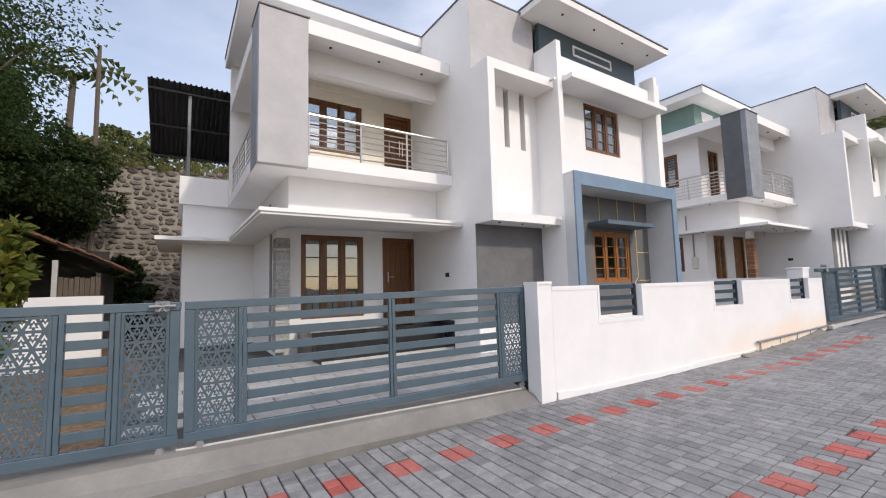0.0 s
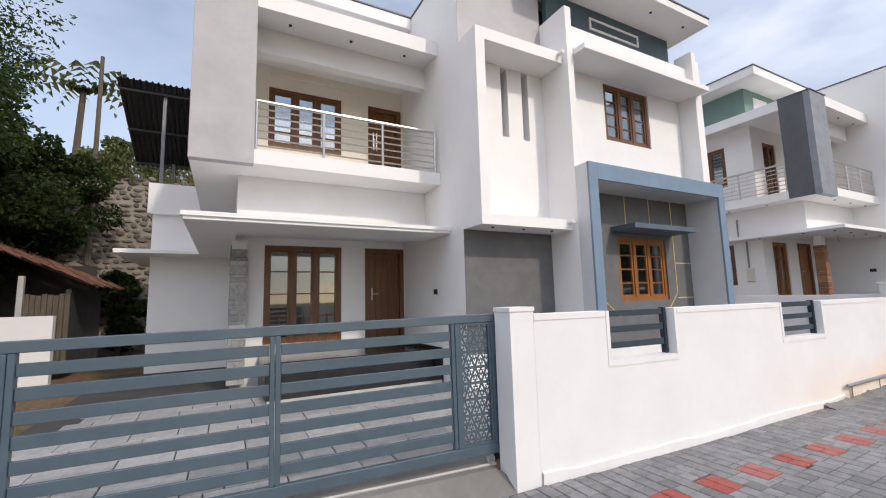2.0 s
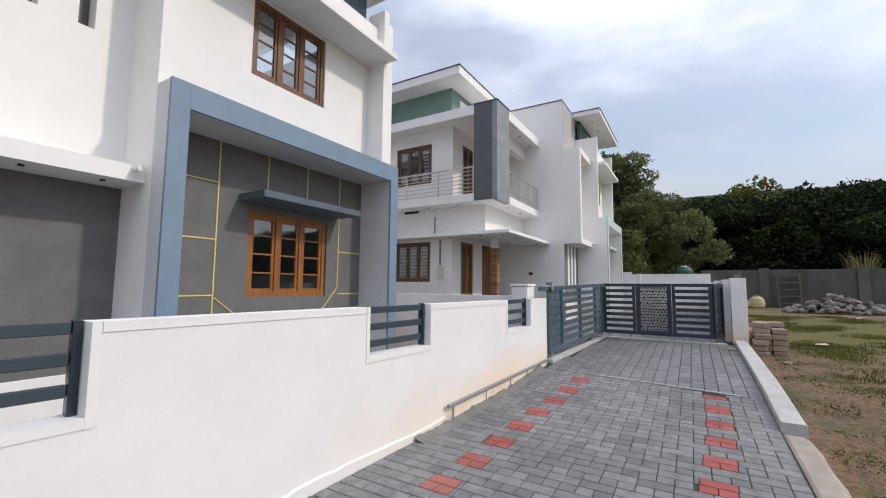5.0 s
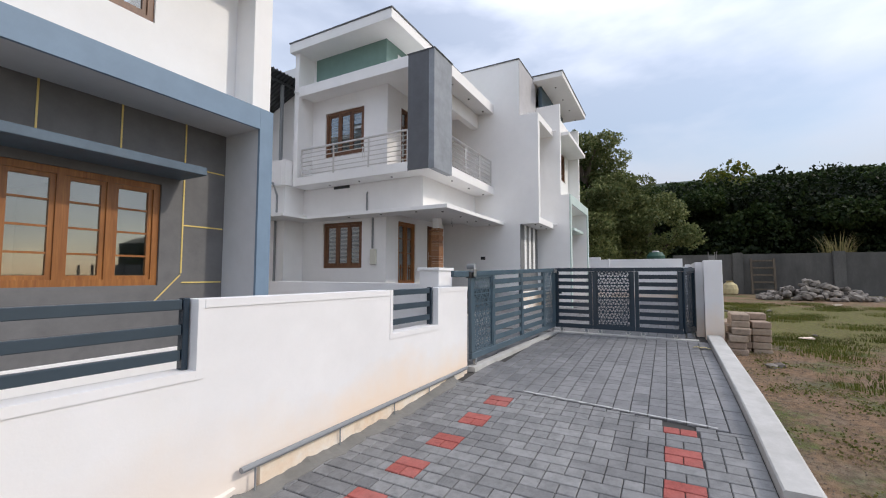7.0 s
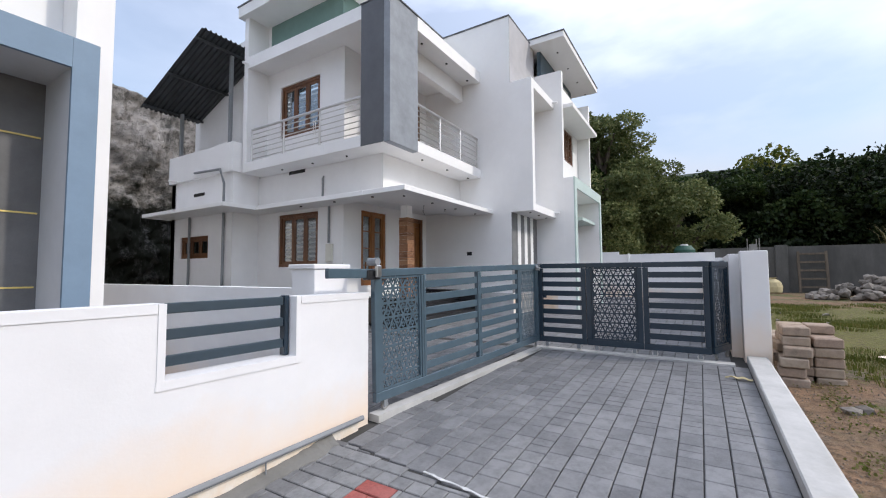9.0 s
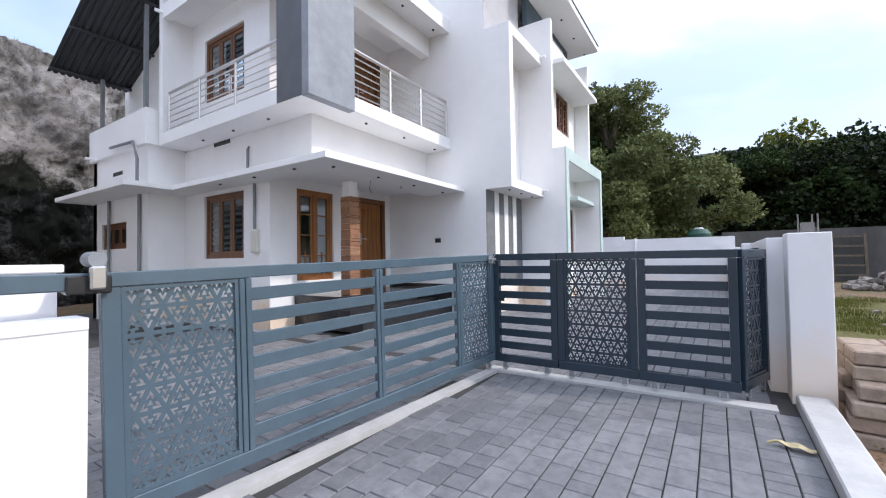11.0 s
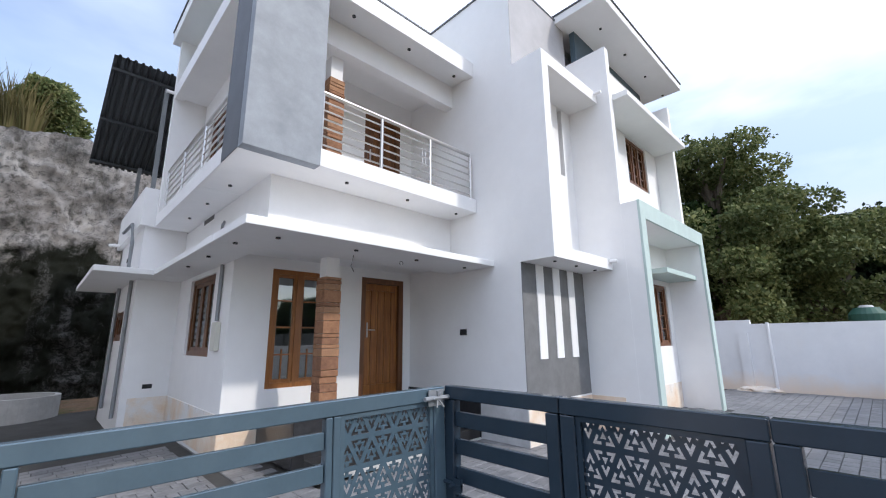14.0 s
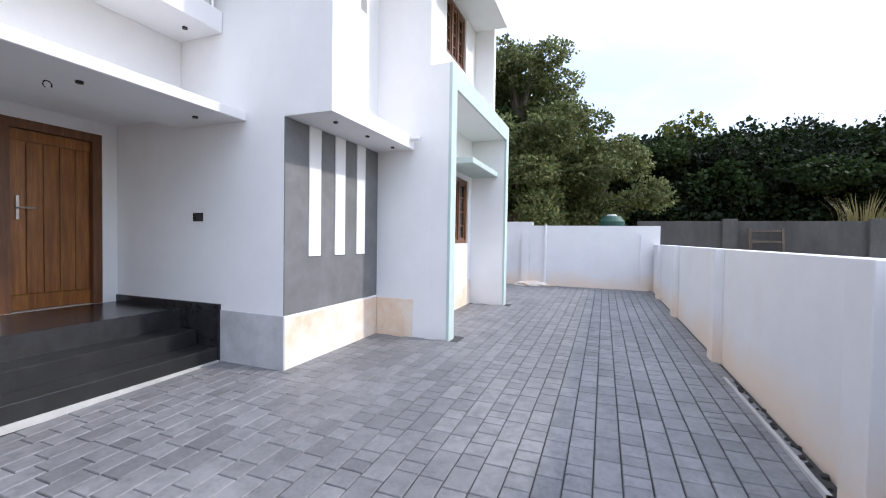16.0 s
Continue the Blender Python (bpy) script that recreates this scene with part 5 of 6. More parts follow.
# ---- paving: running bond of concrete pavers, every joint open ----
def paver_mesh(w, d, name):
    bm = bmesh.new()
    b = 0.004
    v = [[bm.verts.new(p) for p in ((-w + o, -d + o, z), (w - o, -d + o, z), (w - o, d - o, z), (-w + o, d - o, z))] for o, z in ((0, -0.03), (0, -0.005), (b, 0))]
    for a, c in zip(v, v[1:]):
        for i in range(4):
            bm.faces.new((a[i], a[(i + 1) % 4], c[(i + 1) % 4], c[i]))
    bm.faces.new(v[-1])
    me = bpy.data.meshes.new(name)
    bm.to_mesh(me)
    bm.free()
    return me


def court_edge(y):
    """Where the lane's pavers end and the court's begin."""
    return 11.10 + 0.14 * (y - 2.25)


def lane_side(x):
    """The lane's edge on the houses' side."""
    return 3.62 if x < 3.4 else 3.585 if x < 3.73 else wall_y(min(x, 11.06)) - 0.02 if x < 11.3 else 9.0


def make_paving():
    bed = bmesh.new()
    prev = None
    for k in range(78):
        x = -9 + k * 0.475
        z = road_z(x) - 0.013
        r = [bed.verts.new((x, 0.30, z)), bed.verts.new((x, 14.0 if x > 11.1 else 3.6, z))]
        if prev:
            bed.faces.new((prev[0], r[0], r[1], prev[1]))
        prev = r
    pav = tagged(part("pavement", bed, JOINT), "grey concrete pavers with red accent blocks", "pavement", kind="structure")
    rnd = random.Random(5)
    meshes = {}
    rest = {"lane": ([], []), "court": ([], [])}
    near = [0]

    def lay(x0, x1, y0, y1, red):
        cx, cy = (x0 + x1) / 2, (y0 + y1) / 2
        z = road_z(cx) + noise.noise(Vector((cx * 3.1, cy * 3.1, 1))) * 0.002
        slope = (road_z(cx + 0.1) - road_z(cx - 0.1)) / 0.2
        lane = cx < court_edge(cy)
        w, d = (x1 - x0) / 2 - (0.005 if lane else 0.003), (y1 - y0) / 2 - (0.0028 if lane else 0.0036)
        tx, ty = rnd.uniform(-.006, .006), rnd.uniform(-.006, .006)
        whole = (round(x1 - x0, 3), round(y1 - y0, 3), red)
        if red or (12.6 < cx < 14.95 and near[0] < 300):
            if whole not in meshes:
                meshes[whole] = paver_mesh(w, d, "paver")
                meshes[whole].materials.append(REDP if red else PAVER2)
            o = new("paver", meshes[whole])
            o.parent = pav
            o.location, o.rotation_euler = (cx, cy, z), (ty, -math.atan(slope) + tx, 0)
            near[0] += 0 if red else 1
            return
        rest_v, rest_f = rest["lane" if lane else "court"]
        s0 = len(rest_v)
        for o, zz in ((0, -0.03), (0, -0.005), (0.005, 0)):
            for a, b in ((-1, -1), (1, -1), (1, 1), (-1, 1)):
                rest_v.append((cx + a * (w - o), cy + b * (d - o), z + zz + a * w * slope + a * w * tx + b * d * ty))
        for q in (0, 4):
            for k in range(4):
                rest_f.append((s0 + q + k, s0 + q + (k + 1) % 4, s0 + q + 4 + (k + 1) % 4, s0 + q + 4 + k))
        rest_f.append((s0 + 8, s0 + 9, s0 + 10, s0 + 11))

    # lane: courses across it, half bond
    P, L = 0.123, 0.246
    row = 0
    while row * P - 8.04 < 11.3:
        x = row * P - 8.04
        ymax = lane_side(x + P / 2)
        ry = [red_line(x - (row % 2) * P + P), 1.264 - 0.0745 * (x - 3.31) + 0.004 * max(0, x - 8) ** 2 + 0.0043 * max(0, x - 8) ** 3]
        y = 0.315 - (0.1225 if row // 2 % 2 else 0)
        step = L if row % 2 else L / 2
        cells = []
        while y < ymax:
            cells.append((max(y, 0.315), min(y + step, ymax)))
            y += step
        reds = []
        if (row // 2) % 2 == 0:
            for r in ry:
                if r < ymax:
                    reds.append((r - L / 2, r + L / 2))
        for r0, r1 in reds:
            out = []
            for a, b in cells:
                if b <= r0 or a >= r1:
                    out.append((a, b))
                    continue
                if a < r0:
                    out.append((a, r0))
                if b > r1:
                    out.append((r1, b))
            cells = out
            if x + P < court_edge(r0):
                mid = (r0 + r1) / 2
                for u, v in ((r0, r1),) if row % 2 else ((r0, mid), (mid, r1)):
                    lay(x, x + P, u, v, True)
        for a, b in cells:
            x1 = min(x + P, court_edge((a + b) / 2) - 0.006)
            if b - a > 0.03 and x1 - x > 0.02:
                lay(x, x1, a, b, False)
        row += 1
    # court and yard: courses along it, mixed lengths
    W = 0.152
    col = 0
    while 0.315 + col * W < 8.6:
        y = 0.315 + col * W
        x = court_edge(y + W / 2) + 0.006
        while x < 26.9:
            l = rnd.choice((0.11, 0.15, 0.15, 0.215) if col % 2 else (0.215, 0.3, 0.3))
            if x < 14.88 < x + l:
                l = 14.885 - x
            elif 14.83 < x < 15.05:
                x = 15.055
            x1 = x + l
            cx, cy = x + l / 2, y + W / 2
            ok = l > 0.03 and cy < lane_side(cx) and not (cx > 15 and cy < 0.54) and not (cx < 15.05 and abs(cy - 3.125 + 0.088 * (cx - 11.6)) < 0.09)
            if 18.1 < cx < 19.9 and cy > 4.6 or 19.86 < cx < 20.1 and cy > 3.42 or cx > 20.0 and cy > 4.25 or 22.95 < cx < 23.3 and cy > 3.42 or cx > 15.5 and cy > 5.4:
                ok = False
            if ok:
                lay(x, x1, y, y + W, False)
            x = x1
        col += 1
    for key, mat in (("lane", PAVER), ("court", PAVER2)):
        me = bpy.data.meshes.new("pavers")
        me.from_pydata(rest[key][0], [], rest[key][1])
        me.materials.append(mat)
        o = new("pavers", me)
        o.parent = pav
        tagged(o, "grey concrete pavers", kind="stuff")


def red_line(x):
    pts = ((-9, 3.9), (0.93, 3.15), (4.8, 2.885), (7.2, 2.69), (9.3, 2.58), (11.1, 2.41))
    for (a, u), (b, v) in zip(pts, pts[1:]):
        if a <= x <= b:
            return u + (v - u) * (x - a) / (b - a)
    return 99


# plain paved yard of the first house
yard_a = tagged(part("yard", boxes((-0.6, 10.86, 4.32, 12, 0.0, 0.19)), JOINT), "pale grey stone slabs in the first yard", "yard", kind="structure")
slab = {}
rnd = random.Random(21)
y = 4.34
while y < 8.2:
    x = -0.58 - rnd.random() * 0.2
    while x < 10.6:
        l = rnd.choice((0.3, 0.45, 0.6))
        if x > -0.6:
            if l not in slab:
                slab[l] = paver_mesh(l / 2 - 0.006, 0.144, "slab")
                slab[l].materials.append(PAVER3)
            o = new("slab", slab[l])
            o.parent = yard_a
            o.location = (x + l / 2, y + 0.15, 0.205 + rnd.uniform(-.002, .002))
        x += l
    y += 0.3
make_paving()


# ---- foliage ----
def leaf_cloud(blobs, count, size, seed, droop=0.3, narrow=0.45):
    """Leaf quads scattered through uneven ellipsoids; blobs: (x, y, z, rx, ry, rz)."""
    rnd = np.random.RandomState(seed)
    vol = np.array([b[3] * b[4] + b[4] * b[5] for b in blobs])
    pick = rnd.choice(len(blobs), count, p=vol / vol.sum())
    B = np.array(blobs)[pick]
    d = rnd.normal(size=(count, 3))
    d /= np.linalg.norm(d, axis=1)[:, None]
    r = rnd.uniform(0.55, 1.06, count) ** 0.6
    lump = 1 + 0.16 * np.sin(d[:, 0] * 5 + B[:, 0]) * np.sin(d[:, 1] * 6 + B[:, 1]) + 0.14 * np.sin(d[:, 2] * 7 + B[:, 2] * 3 + d[:, 0] * 4)
    c = B[:, :3] + d * B[:, 3:6] * (r * lump)[:, None]
    a = d + rnd.normal(size=(count, 3)) * 0.7
    a[:, 2] -= droop
    a /= np.linalg.norm(a, axis=1)[:, None]
    b = np.cross(a, rnd.normal(size=(count, 3)))
    b /= np.linalg.norm(b, axis=1)[:, None]
    s = size * rnd.uniform(0.55, 1.35, count)[:, None]
    v = np.stack([c - a * s * 0.6, c + b * s * narrow, c + a * s * 0.6, c - b * s * narrow], 1).reshape(-1, 3)
    me = bpy.data.meshes.new("crown")
    me.from_pydata(v.tolist(), [], np.arange(count * 4).reshape(-1, 4).tolist())
    return me


def crown(parent, mat, *args, **kw):
    me = leaf_cloud(*args, **kw)
    me.materials.append(mat)
    o = new("crown", me)
    o.parent = parent
    return o


def tree(at, height, spread, seed, mat, leaves, size, label, blobs=11, trunk=0.18, low=0.35, name="tree", narrow=0.45):
    rnd = random.Random(seed)
    t = empty(name, at, label, "tree")
    pts = [(0, 0, -0.2)]
    for k in range(1, 6):
        pts.append((rnd.uniform(-.15, .15) * k * 0.5, rnd.uniform(-.15, .15) * k * 0.5, height * 0.16 * k))
    part("trunk", bar(pts, [trunk * (1 - 0.13 * k) for k in range(6)], 9), BARK, t)
    bl = []
    for k in range(blobs):
        a, u = rnd.uniform(0, 6.28), rnd.random()
        z = height * (low + (0.93 - low) * (k + 0.5) / blobs)
        rr = spread * (0.35 + 0.65 * math.sin(math.pi * min(1, (k + 1.2) / (blobs + 1)))) * (0.25 + 0.75 * u ** 0.5)
        c = (rr * math.cos(a), rr * math.sin(a), z)
        for _ in range(3):
            w = spread * 0.3
            bl.append((c[0] + rnd.uniform(-w, w), c[1] + rnd.uniform(-w, w), c[2] + rnd.uniform(-w, w), spread * rnd.uniform(.2, .4), spread * rnd.uniform(.2, .4), spread * rnd.uniform(.14, .28)))
        s = pts[min(5, max(1, int(k * 5 / blobs)))]
        part("limb", bar([s, ((s[0] + c[0]) / 2, (s[1] + c[1]) / 2, (s[2] + c[2]) / 2 + 0.2), c], [trunk * .45, trunk * .3, trunk * .1], 6), BARK, t)
    crown(t, mat, bl, leaves, size, seed, narrow=narrow)
    return t


def hedge_bank(name, label, pts, count, size, mat, seed, category="woods"):
    """A long bank of trees seen from afar."""
    me = leaf_cloud(pts, count, size, seed, 0.2, 0.5)
    me.materials.append(mat)
    return tagged(new(name, me), label, category, kind="stuff")


rnd = random.Random(11)
bank = []
for k in range(60):
    y = 14 - k * 1.45
    h = 9.4 + 0.3 * math.sin(k * 1.3) + 0.3 * math.sin(k * 0.47) + rnd.uniform(-.25, .25)
    for z in (1.2, 3.0, 4.8, 6.5, h - 1.3):
        bank.append((45.5 + rnd.uniform(-1, 1) + z * 0.5, y + rnd.uniform(-.7, .7), z + rnd.uniform(-.5, .5), 2.0, 1.8, 1.7))
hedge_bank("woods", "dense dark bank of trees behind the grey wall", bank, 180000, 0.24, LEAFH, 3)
# upper leaves over the near-black body; their paler green carries the sunlight
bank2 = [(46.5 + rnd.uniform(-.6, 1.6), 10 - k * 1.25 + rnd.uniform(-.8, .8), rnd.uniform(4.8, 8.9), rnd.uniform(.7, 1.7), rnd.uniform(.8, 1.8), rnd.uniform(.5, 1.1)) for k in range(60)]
hedge_bank("foliage", "upper leaves of the tree bank, sunlight put into a paler green", bank2, 52000, 0.22, LEAFB, 4)
m = bmesh.new()
prof = ((49, -0.2), (49, 7.6), (52, 9.0), (74, 14.0), (110, 14.2), (110, -0.2))
ends = [[m.verts.new((x, y, z)) for x, z in prof] for y in (16, -85)]
for i in range(6):
    m.faces.new((ends[0][i], ends[1][i], ends[1][(i + 1) % 6], ends[0][(i + 1) % 6]))
m.faces.new(ends[0]), m.faces.new(ends[1][::-1])
bmesh.ops.recalc_face_normals(m, faces=m.faces)
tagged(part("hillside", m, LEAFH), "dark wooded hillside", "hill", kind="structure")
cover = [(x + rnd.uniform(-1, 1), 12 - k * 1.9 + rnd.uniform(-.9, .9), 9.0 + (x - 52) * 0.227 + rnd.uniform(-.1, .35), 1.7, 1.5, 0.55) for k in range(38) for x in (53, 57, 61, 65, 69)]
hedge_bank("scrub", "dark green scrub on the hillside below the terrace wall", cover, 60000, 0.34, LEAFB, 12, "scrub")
far_terrace = tagged(part("wall_terrace", boxes((74.5, 75.5, -12, 16, 13.2, 15.0)), TERRACE), "pale grey-green terrace wall along the hilltop", "wall", kind="structure")
for y0, y1, z in ((-24, -12.05, 14.75), (-38, -24.05, 14.5), (-62, -38.05, 14.7)):
    part("terrace_step", boxes((74.5, 75.5, y0, y1, 13.2, z)), TERRACE, far_terrace)
tree((33.5, 5.3, 0.4), 10.4, 2.7, 21, LEAF, 52000, 0.125, "tall leafy green tree behind the boundary wall", 26, 0.3, 0.2)
tree((36, 2.2, 0.4), 6.8, 2.6, 22, LEAF, 30000, 0.13, "leafy green tree beside the dark bank", 18, 0.25, 0.25)
tree((33, 10, 0.4), 9.5, 4.2, 23, LEAFD, 24000, 0.24, "dark green tree behind the rear wall", 11, 0.28, 0.2)
tree((54, -25, 7.5), 10.5, 5.0, 24, LEAFD, 26000, 0.32, "large dark tree on the hill", 9, 0.3, 0.3)
tree((54, -4.6, 7.0), 5.2, 2.0, 27, LEAFY, 800, 0.28, "thin pale young tree above the bank", 12, 0.09, 0.62)

# left plot: feathery trees, shrubs, rubble wall, hut
tree((-6.6, 17.0, 0.2), 11.0, 2.9, 31, LEAFD, 30000, 0.1, "feathery dark green tree in the garden plot", 26, 0.16, 0.15, narrow=0.3)
tree((-7.6, 14.8, 0.2), 10.5, 3.2, 32, LEAFD, 28000, 0.13, "dark green tree in the garden plot", 14, 0.2, 0.2)
tree((-4.9, 16.0, 0.2), 7.0, 2.3, 37, LEAFB, 52000, 0.1, "dense dark green tree in the garden plot", 22, 0.15, 0.3, narrow=0.35)
tree((-3.9, 17.0, 0.2), 6.6, 1.5, 38, LEAFB, 24000, 0.1, "dark leafy tree overhanging the rubble wall", 16, 0.12, 0.45, narrow=0.35)
tree((-2.6, 19.6, 4.2), 3.6, 1.2, 33, LEAF, 14000, 0.1, "green tree beside the rubble wall", 10, 0.12, 0.2)


def shrub(at, r, h, n, size, mat, seed, label):
    s = empty("shrub", at, label, "shrub")
    rr = random.Random(seed)
    for k in range(7):
        a = rr.uniform(0, 6.28)
        part("stem", bar([(0, 0, -0.05), (math.cos(a) * r * .3, math.sin(a) * r * .3, h * .4), (math.cos(a) * r * .6, math.sin(a) * r * .6, h * .8)], [0.02, 0.014, 0.006], 5), BARK, s)
    crown(s, mat, [(rr.uniform(-.4, .4) * r, rr.uniform(-.4, .4) * r, h * rr.uniform(.3, .8), r * .6, r * .6, h * .28) for _ in range(6)], n, size, seed, narrow=0.3)


# added bush, only there to darken the lower part of the rubble wall
tree((-1.5, 17.6, 0.2), 2.6, 0.8, 35, LEAFB, 8000, 0.1, "added dark bush in place of the dark foot of the rubble wall", 14, 0.08, 0.1, name="bush")
tree((-4.6, 10.4, 0.2), 8.8, 2.5, 36, LEAFD, 26000, 0.075, "feathery dark tree beside the side gate", 24, 0.12, 0.42, narrow=0.28)
shrub((-2.45, 8.8, 0.2), 0.62, 2.5, 1500, 0.17, LEAFY, 41, "yellow-green croton shrub by the garden wall")
shrub((-4.6, 9.2, 0.2), 1.1, 2.2, 2200, 0.14, LEAFD, 42, "dark green shrub by the garden wall")


def grass_tuft(at, r, h, n, mat, seed, label, name="grass_tuft"):
    rr = np.random.RandomState(seed)
    v, f = [], []
    for k in range(n):
        a, q = rr.uniform(0, 6.28), r * rr.uniform(0, 1) ** .5
        b = np.array([at[0] + q * math.cos(a) * 0.6, at[1] + q * math.sin(a) * 0.6, at[2]])
        hh = h * rr.uniform(.5, 1.1)
        o = np.array([math.cos(a), math.sin(a), 0]) * rr.uniform(.1, .5) * hh
        p = np.array([-math.sin(a), math.cos(a), 0]) * (0.011 * h if h > 1 else 0.007)
        s = len(v)
        for c in (b - p, b + p, b + o * .4 + p * .7 + (0, 0, hh * .7), b + o * .4 - p * .7 + (0, 0, hh * .7), b + o + (0, 0, hh)):
            v.append(tuple(c))
        f += [(s, s + 1, s + 2, s + 3), (s + 3, s + 2, s + 4)]
    me = bpy.data.meshes.new(name)
    me.from_pydata(v, [], f)
    me.materials.append(mat)
    return tagged(new(name, me), label, "grass", kind="stuff")


# rubble retaining wall behind the first house
rub = tagged(part("wall_rubble", boxes((-16, 9.5, 18.6, 20, -0.1, 6.1)), MORTAR), "rubble stone retaining wall", "wall", kind="structure")
rv, rf = [], []
rr = random.Random(8)
ico = bmesh.new()
bmesh.ops.create_icosphere(ico, subdivisions=1, radius=1)
icov, icof = [v.co.copy() for v in ico.verts], [[v.index for v in f.verts] for f in ico.faces]
ico.free()
z = 0.1
while z < 6.15:
    x = -9.0 + rr.random() * 0.3
    while x < 6.5:
        w, h, lift = rr.uniform(.07, .24), rr.uniform(.06, .13), rr.uniform(-.045, .045)
        vs = [(x + w + p.x * w * rr.uniform(.75, 1.2), 18.6 + p.y * 0.07, z + lift + h + p.z * h * rr.uniform(.75, 1.2)) for p in icov]
        s = len(rv)
        rv += vs
        rf += [[s + i for i in q] for q in icof]
        x += 2 * w + 0.012
    z += 0.185
me = bpy.data.meshes.new("stones")
me.from_pydata(rv, [], rf)
me.materials.append(RUBBLE)
o = new("stones", me)
o.parent = rub
tagged(o, "uneven rubble stones", kind="stuff")
for k in range(24):
    grass_tuft((-8 + k * 0.48 + rr.uniform(-.2, .2), 18.75, 6.02), 0.6, rr.uniform(.45, .95), 90, STRAW if k % 3 else GRASSM, 60 + k, "long dry grass on top of the rubble wall")
hill = []
for k in range(16):
    hill.append((-11 + k * 1.5, 22 + (k % 3), 6.2 + (k % 4) * .5, 1.6, 1.4, 1.1))
hedge_bank("foliage", "green scrub above the rubble wall", hill, 16000, 0.22, LEAF, 9, "scrub")

# cut rock face behind the second house
m = bmesh.new()
nx, nz = 240, 84
g = []
for j in range(nz):
    g.append([])
    for i in range(nx):
        x, z = 6 + i * 0.0825, -0.2 + j * 0.101
        p = Vector((x * 0.55, z * 0.5, 3))
        y = 17.2 + 0.4 * noise.fractal(p, 1, 2, 5) + 0.2 * noise.fractal(p * 5, 0.5, 2, 6) + z * 0.06
        g[-1].append(m.verts.new((x, y, z + (0.5 * noise.noise(Vector((x * .4, 0, 0))) if j == nz - 1 else 0))))
for a, b in zip(g, g[1:]):
    for i in range(nx - 1):
        m.faces.new((a[i], a[i + 1], b[i + 1], b[i]))
tops = [m.verts.new((v.co.x, v.co.y + 6, v.co.z + 0.4)) for v in g[-1]]
for i in range(nx - 1):
    m.faces.new((g[-1][i], g[-1][i + 1], tops[i + 1], tops[i]))
for f in m.faces:
    f.smooth = True
tagged(part("rock_face", m, ROCKM), "pale grey cut rock face streaked with dark stains", "rock", kind="structure")
gt = random.Random(5)
for k in range(20):
    x = gt.uniform(9.0, 18.0)
    tall = 10.6 < x < 12.4
    grass_tuft((x, 18.2 + gt.uniform(0, .9), 8.1), 0.4, gt.uniform(1.5, 2.2) if tall else gt.uniform(.3, .6), 170 if tall else 70, STRAW if k % 4 else GRASSM, 80 + k, "tall dry grass on the rock edge")
shrub((12.7, 19.2, 8.2), 1.1, 2.4, 8000, 0.13, LEAF, 45, "green bush on the rock edge")

# palm and bare pole in the distance
palm = empty("palm_tree", (-3.9, 21, 6.2), "distant green coconut palm tree", "tree")
part("trunk", bar([(0, 0, -6.3), (0.1, 0, 1), (0.2, 0, 4.0)], [0.16, 0.12, 0.1], 8), BARK, palm)
for k in range(15):
    a = k * 2.4
    u = Vector((math.cos(a), math.sin(a), 0))
    pv, pf = [], []
    for s in range(9):
        t = s / 8
        c = Vector((0.2, 0, 4.0)) + u * 2.0 * t + Vector((0, 0, (0.9 - 0.1 * (k % 5)) * math.sin(t * 2.6) - t * 0.5))
        side = Vector((-u.y, u.x, 0)) * (0.32 * math.sin(math.pi * (0.12 + t * .85)))
        n = len(pv)
        for w in (-1, 1):
            pv += [tuple(c), tuple(c + u * 0.26), tuple(c + side * w + Vector((0, 0, -0.22)) + u * .12)]
            pf.append((n, n + 1, n + 2) if w < 0 else (n + 3, n + 4, n + 5))
    me = bpy.data.meshes.new("frond")
    me.from_pydata(pv, [], pf)
    me.materials.append(LEAF)
    o = new("frond", me)
    o.parent = palm
tagged(part("bare_pole", bar([(-2.6, 18.4, 3), (-2.62, 18.5, 10.4)], [0.09, 0.06], 8), BARK), "thin bare wooden pole", "pole")

# hut with a clay tile roof
hut = empty("hut", (-3.15, 13.4, 0.2), "old hut with a sagging clay tile roof and plank walls", "hut")
part("wall", boxes((-2.4, 1.3, 2.7, 2.8, 0, 2.6)), JOINT, hut)
part("wall", boxes((1.35, 1.45, 0.0, 2.7, 0, 1.85)), JOINT, hut)
part("post", boxes((0.55, 0.65, -0.1, 0.0, 0, 2.15)), KERB, hut)
for k in range(8):
    part("plank", boxes((0.66 + k * .1, 0.75 + k * .1, -0.06, -0.03, 0, 1.75 - 0.02 * (k % 3)), bev=0.004), BARK, hut)
for k in range(3):
    part("rafter", bar([(-2.6, 0.1 + k * 1.3, 4.09), (1.75, 0.1 + k * 1.3, 1.98)], 0.04, 6), BARK, hut)
tm = bmesh.new()
for k in range(4):
    a0, a1 = k * 0.065, (k + 1) * 0.065
    z0_, z1_ = 0.02 * math.sin(k * 1.57), 0.02 * math.sin((k + 1) * 1.57)
    q = [tm.verts.new(p) for p in ((-0.19, a0, z0_), (0.19, a0, z0_), (0.19, a1, z1_), (-0.19, a1, z1_))]
    tm.faces.new(q)
bmesh.ops.remove_doubles(tm, verts=tm.verts, dist=0.0005)
bmesh.ops.solidify(tm, geom=tm.faces[:], thickness=0.014)
first = part("tile", tm, CLAYT, hut)
pitch = math.atan2(2.11, 4.35)
